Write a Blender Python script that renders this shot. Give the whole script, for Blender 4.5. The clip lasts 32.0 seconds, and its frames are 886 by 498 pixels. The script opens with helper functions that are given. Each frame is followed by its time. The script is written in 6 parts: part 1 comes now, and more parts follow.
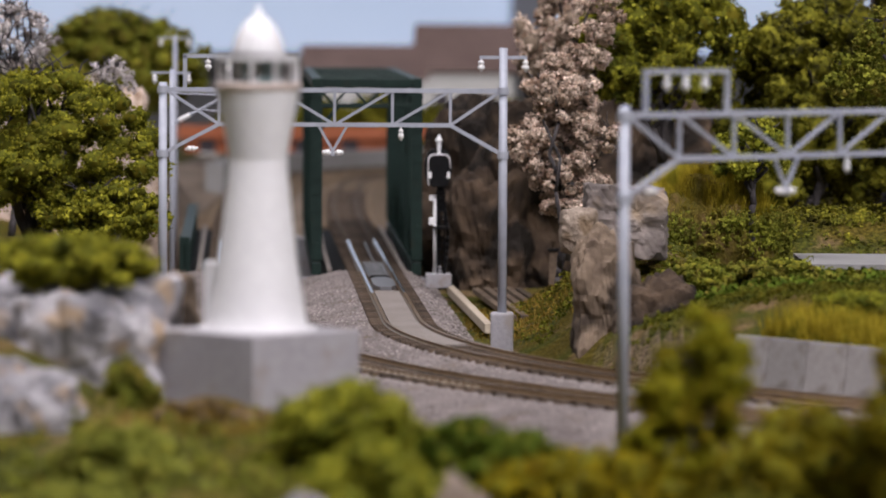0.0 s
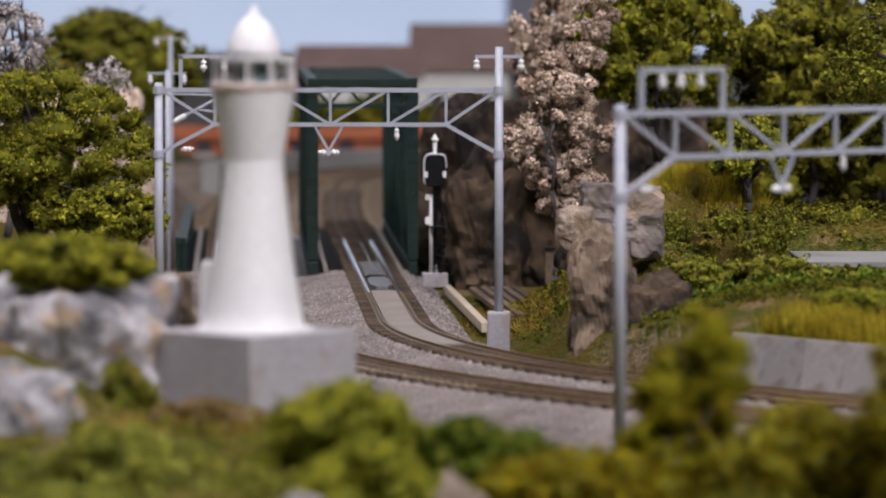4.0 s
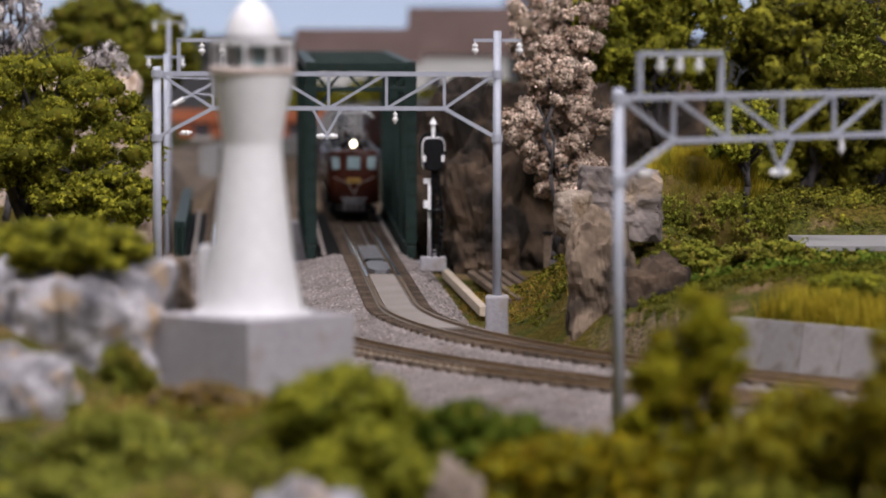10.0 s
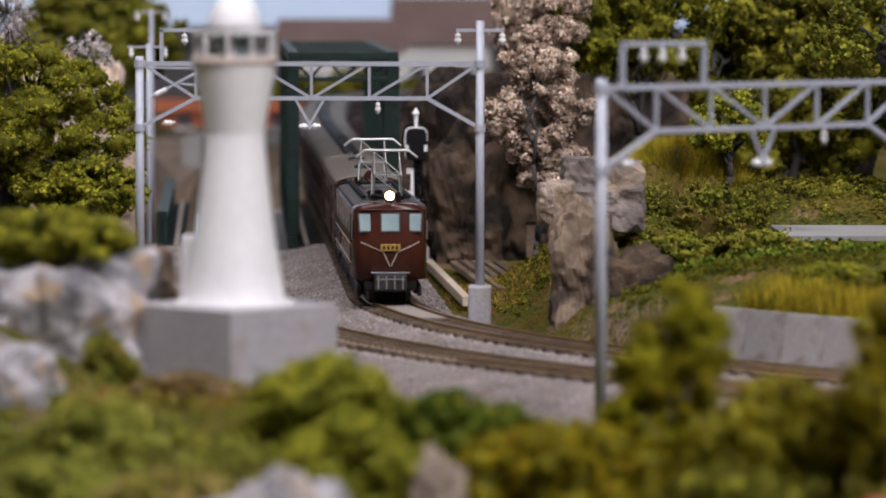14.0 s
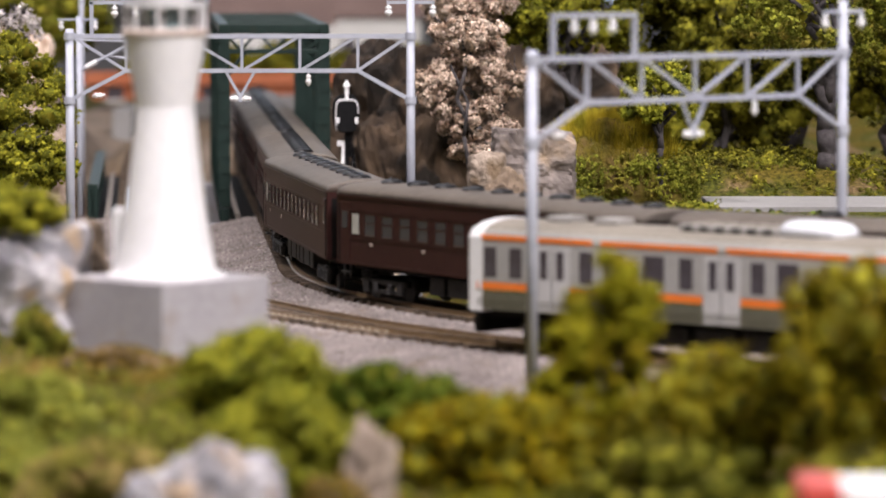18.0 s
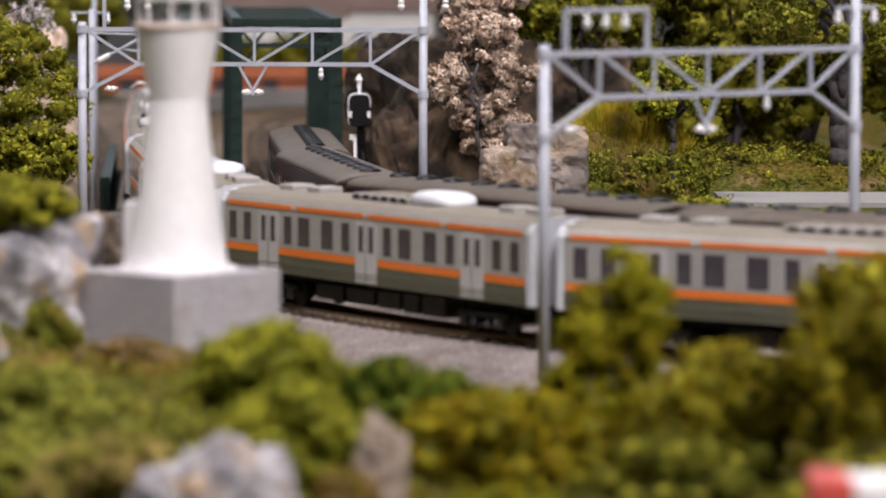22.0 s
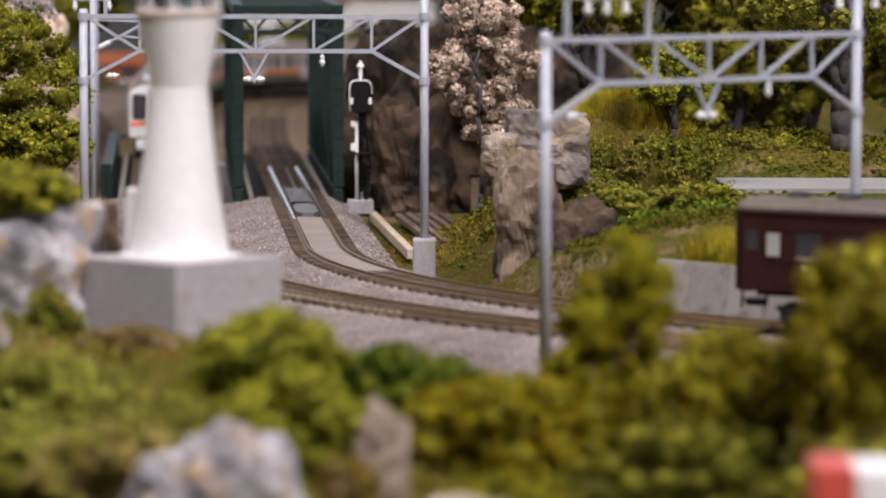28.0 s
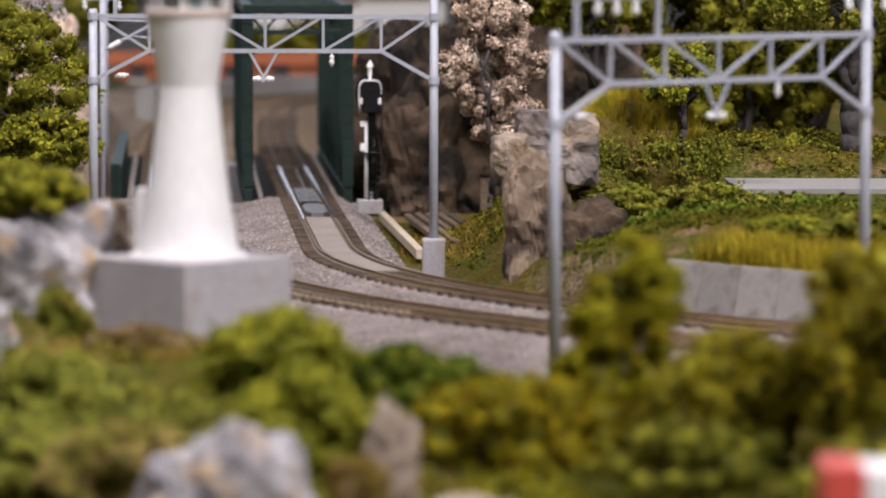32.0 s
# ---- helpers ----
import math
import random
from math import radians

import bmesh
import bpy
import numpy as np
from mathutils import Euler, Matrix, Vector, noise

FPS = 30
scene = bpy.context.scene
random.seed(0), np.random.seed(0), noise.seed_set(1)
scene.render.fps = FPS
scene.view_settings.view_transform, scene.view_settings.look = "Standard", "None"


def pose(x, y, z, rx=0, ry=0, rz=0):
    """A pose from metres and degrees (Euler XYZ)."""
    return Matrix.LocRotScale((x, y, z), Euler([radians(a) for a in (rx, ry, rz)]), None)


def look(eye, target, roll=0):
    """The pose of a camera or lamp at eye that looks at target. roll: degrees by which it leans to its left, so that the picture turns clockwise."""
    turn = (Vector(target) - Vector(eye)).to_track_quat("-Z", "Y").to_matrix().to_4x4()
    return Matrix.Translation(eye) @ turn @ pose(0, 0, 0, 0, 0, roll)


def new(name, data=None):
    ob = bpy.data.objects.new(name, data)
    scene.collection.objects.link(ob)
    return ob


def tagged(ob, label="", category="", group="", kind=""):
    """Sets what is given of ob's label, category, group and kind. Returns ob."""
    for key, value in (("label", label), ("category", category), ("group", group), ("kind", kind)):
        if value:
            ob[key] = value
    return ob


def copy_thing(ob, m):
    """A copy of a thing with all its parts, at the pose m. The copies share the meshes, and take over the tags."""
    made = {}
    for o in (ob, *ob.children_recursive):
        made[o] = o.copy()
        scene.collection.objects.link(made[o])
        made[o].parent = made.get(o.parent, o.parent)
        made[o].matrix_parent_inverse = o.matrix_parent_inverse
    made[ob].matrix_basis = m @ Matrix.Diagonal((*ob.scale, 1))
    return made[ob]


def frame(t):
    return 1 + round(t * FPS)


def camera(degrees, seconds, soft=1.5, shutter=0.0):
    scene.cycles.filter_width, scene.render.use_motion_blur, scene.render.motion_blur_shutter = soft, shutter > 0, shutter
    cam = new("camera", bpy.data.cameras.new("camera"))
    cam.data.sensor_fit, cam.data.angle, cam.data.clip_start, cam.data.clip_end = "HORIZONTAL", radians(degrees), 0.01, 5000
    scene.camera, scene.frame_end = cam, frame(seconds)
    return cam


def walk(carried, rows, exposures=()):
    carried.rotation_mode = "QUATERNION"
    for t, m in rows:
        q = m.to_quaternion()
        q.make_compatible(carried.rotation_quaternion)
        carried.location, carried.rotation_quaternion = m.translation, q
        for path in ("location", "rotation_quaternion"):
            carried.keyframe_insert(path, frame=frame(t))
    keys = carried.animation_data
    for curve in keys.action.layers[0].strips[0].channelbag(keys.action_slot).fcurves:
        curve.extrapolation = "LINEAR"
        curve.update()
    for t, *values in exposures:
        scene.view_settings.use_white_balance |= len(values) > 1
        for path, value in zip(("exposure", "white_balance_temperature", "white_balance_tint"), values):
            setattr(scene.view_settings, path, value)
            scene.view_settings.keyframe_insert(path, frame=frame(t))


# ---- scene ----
# Everything below is planned in millimetres of a 1:150 model railway; U turns them into metres.
U = 0.001
FOCAL = 7200.0
cam = camera(12.43, 32.0, soft=1.7)
EYE_Z = 78.5
TILT = -4.139
# seconds, sideways swing, up-down swing (both in 1/7200 of a turn's tangent), lean in degrees
ROWS = [
    (0.0, 152.5, 98.7, 0.28), (0.5, 150.3, 94.4, 0.29), (1.0, 155.3, 90.1, 0.21), (1.5, 157.5, 114.2, 0.21), (2.0, 145.9, 125.2, 0.17),
    (2.5, 144.6, 120.5, 0.11), (3.0, 141.6, 121.3, 0.06), (3.5, 145.3, 122.7, 0.04), (4.0, 146.1, 97.6, 0.02), (4.5, 134.3, 85.2, -0.04),
    (6.5, 151.4, 85.2, -0.04), (7.0, 146.6, 78.8, -0.09), (7.5, 138.3, 77.7, -0.08), (8.0, 136.6, 78.3, -0.01), (8.5, 133.8, 71.6, -0.04),
    (9.0, 143.3, 77.3, 0.05), (9.5, 141.7, 71.9, -0.03), (10.0, 143.0, 69.0, 0.04), (10.5, 141.2, 64.6, 0.04), (11.0, 140.1, 67.3, 0.04),
    (11.5, 138.2, 69.1, -0.01), (12.0, 128.6, 45.6, -0.03), (12.5, 130.3, 53.1, 0.05), (13.0, 125.1, 52.1, 0.06), (13.5, 116.3, 51.7, 0.06),
    (15.5, 93.7, 24.7, -0.07), (16.0, 24.9, -17.4, -0.23), (16.5, -30.4, -14.8, -0.14), (17.0, -30.2, -12.0, -0.08), (17.5, -25.4, -3.3, -0.03),
    (18.0, -9.8, 1.9, -0.03), (18.5, -1.5, 3.1, -0.00), (19.0, 0.0, 0.0, 0.00), (19.5, -2.9, -8.2, -0.00), (20.0, -8.0, -13.8, -0.01),
    (20.5, -6.6, -17.9, -0.04), (21.0, -3.8, -4.1, -0.06), (21.5, -3.5, -11.7, -0.02), (22.0, 11.3, -8.3, 0.16), (22.5, 21.5, -11.4, 0.14),
    (23.0, 29.3, -8.2, 0.18), (23.5, 20.0, -16.3, 0.18), (24.0, 19.5, -12.1, 0.17), (24.5, 18.7, -20.3, 0.16), (25.0, 15.7, -19.8, 0.20),
    (25.5, 16.8, -17.5, 0.18), (27.5, 12.4, -25.6, 0.16), (28.0, 14.0, -32.2, 0.07), (28.5, 14.0, -27.5, 0.12), (29.0, 20.4, -31.1, 0.12),
    (29.5, 28.6, -28.1, 0.24), (30.0, 27.2, -34.5, 0.23), (30.5, 18.3, -39.4, 0.14), (31.0, 25.5, -30.8, 0.15), (31.5, 20.7, -37.4, 0.10),
    (32.0, 30.6, -32.1, 0.12),
]
walk(cam, [(t, pose(0, 0, EYE_Z * U, 90 + TILT + math.degrees(math.atan(dy / FOCAL)), 0, math.degrees(math.atan(dx / FOCAL)))
            @ pose(0, 0, 0, 0, 0, lean)) for t, dx, dy, lean in ROWS],
     [(0, -0.27, 6500, 10), (13.5, -0.27, 6500, 10), (15.5, -0.05, 6650, 10), (16.2, 0.07, 6780, 10), (17.0, 0.33, 6780, 10), (18.0, 0.35, 6780, 10),
      (18.8, 0.18, 6780, 10), (21.0, 0.08, 6780, 10), (25.0, 0.02, 6780, 10), (32.0, 0.06, 6700, 10)])
cam.data.dof.use_dof = True
cam.data.dof.focus_distance = 1.06
cam.data.dof.aperture_fstop = 31.0

# ---- world and light ----
world = bpy.data.worlds.new("room_air")
scene.world = world
world.use_nodes = True
world.node_tree.nodes["Background"].inputs[0].default_value = (0.75, 0.82, 1.0, 1)
world.node_tree.nodes["Background"].inputs[1].default_value = 0.02


def area_lamp(name, x, y, z, sx, sy, watts, colour, target):
    data = bpy.data.lights.new(name, "AREA")
    data.shape, data.size, data.size_y, data.energy, data.color = "RECTANGLE", sx, sy, watts, colour
    ob = new(name, data)
    ob.matrix_basis = look((x, y, z), target)
    return ob


# ceiling lamps of the exhibition room and the daylight of its window
area_lamp("ceiling_lamp", 0.8, -0.4, 1.66, 1.3, 0.8, 106, (0.985, 0.93, 0.985), (0.0, 0.95, 0))
area_lamp("ceiling_lamp", -0.45, 0.75, 1.66, 1.3, 0.8, 50, (0.985, 0.93, 0.985), (-0.1, 1.1, 0))
area_lamp("window_daylight", 0.0, 4.78, 0.68, 4.3, 1.2, 13, (0.80, 0.88, 1.0), (0, 1.4, 0.2))

# ---- materials ----


def shader(name):
    m = bpy.data.materials.new(name)
    m.use_nodes = True
    nodes, links = m.node_tree.nodes, m.node_tree.links
    return m, nodes, links, nodes["Principled BSDF"]


def mat(name, a, b, rough=0.6, metal=0.0, grain=400.0, broad=40.0, bump=0.0, per="", stain=None, stain_at=0.62, coat=0.0, emit=0.0, sheen=0.4):
    """Two tones mixed by fine and broad noise, with optional bump, stains and per-piece variation."""
    m, nodes, links, out = shader(name)
    at = nodes.new("ShaderNodeTexCoord")
    fine = nodes.new("ShaderNodeTexNoise")
    fine.inputs["Scale"].default_value, fine.inputs["Detail"].default_value = grain, 5
    wide = nodes.new("ShaderNodeTexNoise")
    wide.inputs["Scale"].default_value, wide.inputs["Detail"].default_value = broad, 3
    for n in (fine, wide):
        links.new(at.outputs["Object"], n.inputs["Vector"])
    add = nodes.new("ShaderNodeMath")
    add.operation = "MULTIPLY_ADD"
    add.inputs[1].default_value = 0.5
    links.new(fine.outputs["Fac"], add.inputs[0])
    half = nodes.new("ShaderNodeMath")
    half.operation = "MULTIPLY"
    half.inputs[1].default_value = 0.5
    links.new(wide.outputs["Fac"], half.inputs[0])
    links.new(half.outputs[0], add.inputs[2])
    ramp = nodes.new("ShaderNodeValToRGB")
    ramp.color_ramp.elements[0].position, ramp.color_ramp.elements[1].position = 0.36, 0.64
    ramp.color_ramp.elements[0].color, ramp.color_ramp.elements[1].color = (*a, 1), (*b, 1)
    links.new(add.outputs[0], ramp.inputs["Fac"])
    colour = ramp.outputs["Color"]
    if stain:
        spot = nodes.new("ShaderNodeTexNoise")
        spot.inputs["Scale"].default_value, spot.inputs["Detail"].default_value = broad * 2.3, 8
        links.new(at.outputs["Object"], spot.inputs["Vector"])
        edge = nodes.new("ShaderNodeMapRange")
        edge.inputs["From Min"].default_value, edge.inputs["From Max"].default_value = stain_at - 0.06, stain_at + 0.06
        links.new(spot.outputs["Fac"], edge.inputs["Value"])
        mix = nodes.new("ShaderNodeMix")
        mix.data_type = "RGBA"
        links.new(edge.outputs[0], mix.inputs["Factor"])
        links.new(colour, mix.inputs["A"])
        mix.inputs["B"].default_value = (*stain, 1)
        colour = mix.outputs["Result"]
    if per:
        if per == "island":
            source = nodes.new("ShaderNodeNewGeometry").outputs["Random Per Island"]
        else:
            source = nodes.new("ShaderNodeObjectInfo").outputs["Random"]
        span = nodes.new("ShaderNodeMapRange")
        span.inputs["To Min"].default_value, span.inputs["To Max"].default_value = (0.84, 1.12) if per == "slab" else (0.6, 1.4)
        links.new(source, span.inputs["Value"])
        hsv = nodes.new("ShaderNodeHueSaturation")
        links.new(span.outputs[0], hsv.inputs["Value"])
        links.new(colour, hsv.inputs["Color"])
        colour = hsv.outputs["Color"]
    links.new(colour, out.inputs["Base Color"])
    out.inputs["Roughness"].default_value, out.inputs["Metallic"].default_value = rough, metal
    out.inputs["Coat Weight"].default_value = coat
    out.inputs["Specular IOR Level"].default_value = sheen
    if bump:
        b_ = nodes.new("ShaderNodeBump")
        b_.inputs["Strength"].default_value, b_.inputs["Distance"].default_value = min(1.0, bump), 0.0006
        links.new(fine.outputs["Fac"], b_.inputs["Height"])
        links.new(b_.outputs["Normal"], out.inputs["Normal"])
    if emit:
        links.new(colour, out.inputs["Emission Color"])
        out.inputs["Emission Strength"].default_value = emit
    return m


def leafy(name, a, b, c):
    """Foam foliage: three greens by clump and by piece."""
    m = mat(name, a, b, 0.85, 0, 700, 90, 0, "island", c, 0.56)
    p = m.node_tree.nodes["Principled BSDF"]
    p.inputs["Subsurface Weight"].default_value = 0.0
    p.inputs["Specular IOR Level"].default_value = 0.06
    return m


M = {
    "white_paint": mat("white_paint", (0.73, 0.725, 0.735), (0.81, 0.805, 0.81), 0.5, 0, 500, 60, 0.06, "", (0.62, 0.545, 0.49), 0.73),
    "concrete": mat("concrete", (0.31, 0.297, 0.315), (0.405, 0.39, 0.41), 0.85, 0, 900, 60, 0.25, "", (0.31, 0.275, 0.25), 0.62),
    "steel_grey": mat("steel_grey", (0.36, 0.38, 0.44), (0.44, 0.46, 0.52), 0.5, 0.1, 600, 80, 0.1, "", (0.30, 0.29, 0.30), 0.7),
    "insulator": mat("insulator", (0.78, 0.78, 0.78), (0.86, 0.86, 0.86), 0.3),
    "ballast": mat("ballast", (0.12, 0.099, 0.092), (0.265, 0.229, 0.215), 0.95, 0, 1300, 40, 1.0, "", (0.15, 0.115, 0.09), 0.62),
    "gravel": mat("gravel", (0.15, 0.128, 0.118), (0.30, 0.262, 0.247), 0.95, 0, 900, 60, 0.3, "island"),
    "rail": mat("rail", (0.17, 0.108, 0.055), (0.27, 0.18, 0.098), 0.42, 0.6, 800, 80),
    "rail_top": mat("rail_top", (0.62, 0.62, 0.64), (0.75, 0.75, 0.77), 0.22, 1.0, 600, 60),
    "sleeper": mat("sleeper", (0.052, 0.036, 0.026), (0.115, 0.082, 0.056), 0.9, 0, 900, 80, 0.4, "object"),
    "bridge_green": mat("bridge_green", (0.0065, 0.0165, 0.0135), (0.0120, 0.0290, 0.0235), 0.5, 0, 500, 50, 0.15, "", (0.020, 0.025, 0.016), 0.68, sheen=0.3),
    "black": mat("black", (0.005, 0.005, 0.006), (0.010, 0.010, 0.011), 0.4, 0, 600, 60, sheen=0.2),
    "dull_black": mat("dull_black", (0.005, 0.0045, 0.0045), (0.012, 0.011, 0.010), 0.75, 0, 600, 60, 0.2, sheen=0.12),
    "rock": mat("rock", (0.085, 0.083, 0.095), (0.47, 0.45, 0.46), 0.9, 0, 260, 70, 0.8, "", (0.33, 0.24, 0.16), 0.60),
    "brown_rock": mat("brown_rock", (0.065, 0.044, 0.030), (0.32, 0.24, 0.17), 0.95, 0, 220, 30, 0.8, "", (0.050, 0.036, 0.025), 0.53),
    # darker copy of the brown rock, with the cliff's deep shade in its colour
    "shaded_rock": mat("shaded_rock", (0.014, 0.009, 0.006), (0.135, 0.090, 0.057), 0.95, 0, 160, 22, 0.8, "", (0.013, 0.009, 0.006), 0.51),
    "slate_rock": mat("slate_rock", (0.065, 0.053, 0.050), (0.29, 0.245, 0.22), 0.9, 0, 300, 40, 0.8, "", (0.33, 0.25, 0.175), 0.60),
    "leaf_green": leafy("leaf_green", (0.040, 0.070, 0.008), (0.135, 0.185, 0.018), (0.075, 0.10, 0.010)),
    "leaf_fresh": leafy("leaf_fresh", (0.11, 0.125, 0.016), (0.37, 0.38, 0.075), (0.20, 0.20, 0.03)),
    "leaf_gold": leafy("leaf_gold", (0.085, 0.072, 0.004), (0.26, 0.21, 0.010), (0.17, 0.125, 0.007)),
    "slat_grey": mat("slat_grey", (0.17, 0.17, 0.175), (0.26, 0.26, 0.27), 0.4, 0.4, 600, 60),
    "bogie_grey": mat("bogie_grey", (0.012, 0.011, 0.011), (0.034, 0.031, 0.030), 0.55, 0, 500, 60, 0.2, sheen=0.3),
    "roof_grey": mat("roof_grey", (0.27, 0.26, 0.245), (0.35, 0.335, 0.315), 0.6, 0, 500, 40, 0.1),
    "leaf_lime": leafy("leaf_lime", (0.10, 0.098, 0.006), (0.35, 0.32, 0.017), (0.20, 0.155, 0.008)),
    "pale_bark": mat("pale_bark", (0.06, 0.052, 0.058), (0.13, 0.115, 0.12), 0.9, 0, 700, 90, 0.6),
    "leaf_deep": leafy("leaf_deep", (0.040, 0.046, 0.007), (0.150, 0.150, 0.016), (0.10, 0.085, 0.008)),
    "window_band": mat("window_band", (0.44, 0.435, 0.43), (0.53, 0.525, 0.52), 0.32, 0.35, 500, 30),
    "pale_strip": mat("pale_strip", (0.215, 0.185, 0.165), (0.285, 0.25, 0.225), 0.85, 0, 1100, 60, 0.5),
    "tan_rock": mat("tan_rock", (0.17, 0.13, 0.098), (0.42, 0.345, 0.28), 0.95, 0, 300, 45, 0.8, "", (0.17, 0.12, 0.075), 0.57),
    "tan_soil": mat("tan_soil", (0.13, 0.095, 0.065), (0.27, 0.205, 0.15), 0.95, 0, 300, 25, 0.6, "", (0.10, 0.075, 0.05), 0.6),
    "brown_moss": leafy("brown_moss", (0.13, 0.085, 0.018), (0.30, 0.195, 0.040), (0.19, 0.145, 0.022)),
    "rust_edge": mat("rust_edge", (0.50, 0.40, 0.34), (0.66, 0.57, 0.52), 0.6, 0, 500, 60, 0.1),
    "moss_earth": mat("moss_earth", (0.060, 0.052, 0.010), (0.19, 0.145, 0.030), 0.95, 0, 900, 80, 1.0, "", (0.12, 0.080, 0.03), 0.58, sheen=0.1),
    "sill_brown": mat("sill_brown", (0.060, 0.034, 0.028), (0.085, 0.050, 0.040), 0.45),
    "soil": mat("soil", (0.10, 0.07, 0.04), (0.22, 0.15, 0.09), 0.95, 0, 700, 60, 0.6),
    "road": mat("road", (0.22, 0.215, 0.21), (0.28, 0.275, 0.27), 0.9, 0, 900, 40, 0.2),
    "wall_slab": mat("wall_slab", (0.27, 0.25, 0.24), (0.35, 0.33, 0.315), 0.85, 0, 700, 60, 0.2, "slab", (0.19, 0.165, 0.145), 0.58),
    "plank": mat("plank", (0.075, 0.052, 0.036), (0.15, 0.11, 0.075), 0.85, 0, 700, 90, 0.4, "object"),
    "pale_timber": mat("pale_timber", (0.40, 0.33, 0.25), (0.52, 0.44, 0.34), 0.85, 0, 700, 90, 0.3),
    "bark": mat("bark", (0.035, 0.030, 0.032), (0.085, 0.075, 0.075), 0.9, 0, 700, 90, 0.6),
    "leaf_bright": leafy("leaf_bright", (0.15, 0.165, 0.014), (0.375, 0.36, 0.036), (0.10, 0.12, 0.015)),
    "leaf_mid": leafy("leaf_mid", (0.070, 0.082, 0.012), (0.25, 0.26, 0.032), (0.20, 0.165, 0.028)),
    "leaf_olive": leafy("leaf_olive", (0.12, 0.096, 0.005), (0.38, 0.295, 0.012), (0.25, 0.17, 0.010)),
    "leaf_dark": leafy("leaf_dark", (0.062, 0.066, 0.009), (0.29, 0.265, 0.027), (0.034, 0.032, 0.008)),
    "leaf_pine": leafy("leaf_pine", (0.130, 0.138, 0.013), (0.385, 0.36, 0.035), (0.085, 0.095, 0.015)),
    "blossom": leafy("blossom", (0.46, 0.34, 0.26), (0.84, 0.69, 0.57), (0.36, 0.25, 0.18)),
    "blossom_white": leafy("blossom_white", (0.42, 0.37, 0.35), (0.82, 0.77, 0.76), (0.24, 0.20, 0.18)),
    "dry_grass": leafy("dry_grass", (0.20, 0.145, 0.045), (0.43, 0.33, 0.12), (0.14, 0.13, 0.025)),
    "straw_fibre": leafy("straw_fibre", (0.26, 0.20, 0.014), (0.58, 0.46, 0.045), (0.20, 0.18, 0.016)),
    "yellow_grass": leafy("yellow_grass", (0.15, 0.115, 0.010), (0.36, 0.27, 0.022), (0.10, 0.095, 0.014)),
    "maroon": mat("maroon", (0.029, 0.0105, 0.0095), (0.040, 0.0145, 0.0125), 0.42, 0, 500, 30, 0.05, "", (0.025, 0.011, 0.0095), 0.68, sheen=0.2),
    "loco_brown": mat("loco_brown", (0.040, 0.0115, 0.007), (0.054, 0.016, 0.0095), 0.27, 0, 500, 30, 0.04, coat=0.08, sheen=0.18),
    "roof_tan": mat("roof_tan", (0.088, 0.073, 0.060), (0.130, 0.110, 0.090), 0.6, 0, 500, 30, 0.1, "", (0.06, 0.05, 0.04), 0.62),
    "dark_roof": mat("dark_roof", (0.035, 0.030, 0.028), (0.055, 0.048, 0.045), 0.6, 0, 500, 30, 0.1),
    "cream_line": mat("cream_line", (0.34, 0.28, 0.25), (0.42, 0.35, 0.31), 0.4),
    "gold": mat("gold", (0.46, 0.29, 0.06), (0.56, 0.36, 0.09), 0.35, 0.5),
    "silver": mat("silver", (0.50, 0.50, 0.49), (0.60, 0.60, 0.59), 0.35, 0.6, 600, 60),
    "dark_glass": mat("dark_glass", (0.050, 0.042, 0.048), (0.085, 0.075, 0.085), 0.10, 0, 300, 60),
    "pale_glass": mat("pale_glass", (0.20, 0.28, 0.29), (0.29, 0.38, 0.39), 0.15, 0, 100, 20),
    "coach_glass": mat("coach_glass", (0.028, 0.027, 0.032), (0.060, 0.058, 0.064), 0.15, 0, 100, 20),
    "olive_panel": mat("olive_panel", (0.115, 0.112, 0.082), (0.15, 0.145, 0.108), 0.45, 0.2, 500, 30, 0.05),
    "lit_glass": mat("lit_glass", (0.30, 0.30, 0.27), (0.42, 0.42, 0.38), 0.2, 0, 100, 20),
    "tram_grey": mat("tram_grey", (0.30, 0.29, 0.265), (0.36, 0.35, 0.32), 0.4, 0.25, 500, 30, 0.05),
    "pillar_grey": mat("pillar_grey", (0.50, 0.495, 0.50), (0.58, 0.575, 0.58), 0.4, 0.15, 500, 30),
    "orange": mat("orange", (0.72, 0.17, 0.025), (0.82, 0.21, 0.04), 0.45, 0, 500, 40),
    "line_green": mat("line_green", (0.05, 0.09, 0.04), (0.07, 0.12, 0.05), 0.5, 0, 500, 40),
    "ivory": mat("ivory", (0.67, 0.67, 0.675), (0.75, 0.75, 0.755), 0.4, 0, 500, 40),
    "aircon": mat("aircon", (0.52, 0.54, 0.58), (0.62, 0.64, 0.68), 0.45, 0, 500, 40),
    "emu_roof": mat("emu_roof", (0.185, 0.165, 0.135), (0.235, 0.21, 0.175), 0.65, 0, 500, 40, 0.1),
    "red_paint": mat("red_paint", (0.50, 0.07, 0.055), (0.58, 0.09, 0.07), 0.4, 0, 500, 40),
    "rust_wall": mat("rust_wall", (0.30, 0.085, 0.035), (0.40, 0.13, 0.06), 0.8, 0, 500, 40, 0.2),
    "roof_tile": mat("roof_tile", (0.17, 0.115, 0.10), (0.25, 0.175, 0.155), 0.8, 0, 500, 40, 0.3),
    "plaster": mat("plaster", (0.62, 0.61, 0.58), (0.72, 0.71, 0.68), 0.8, 0, 500, 40, 0.1),
    "room_wall": mat("room_wall", (0.20, 0.20, 0.205), (0.25, 0.25, 0.255), 0.9, 0, 40, 3, 0.05),
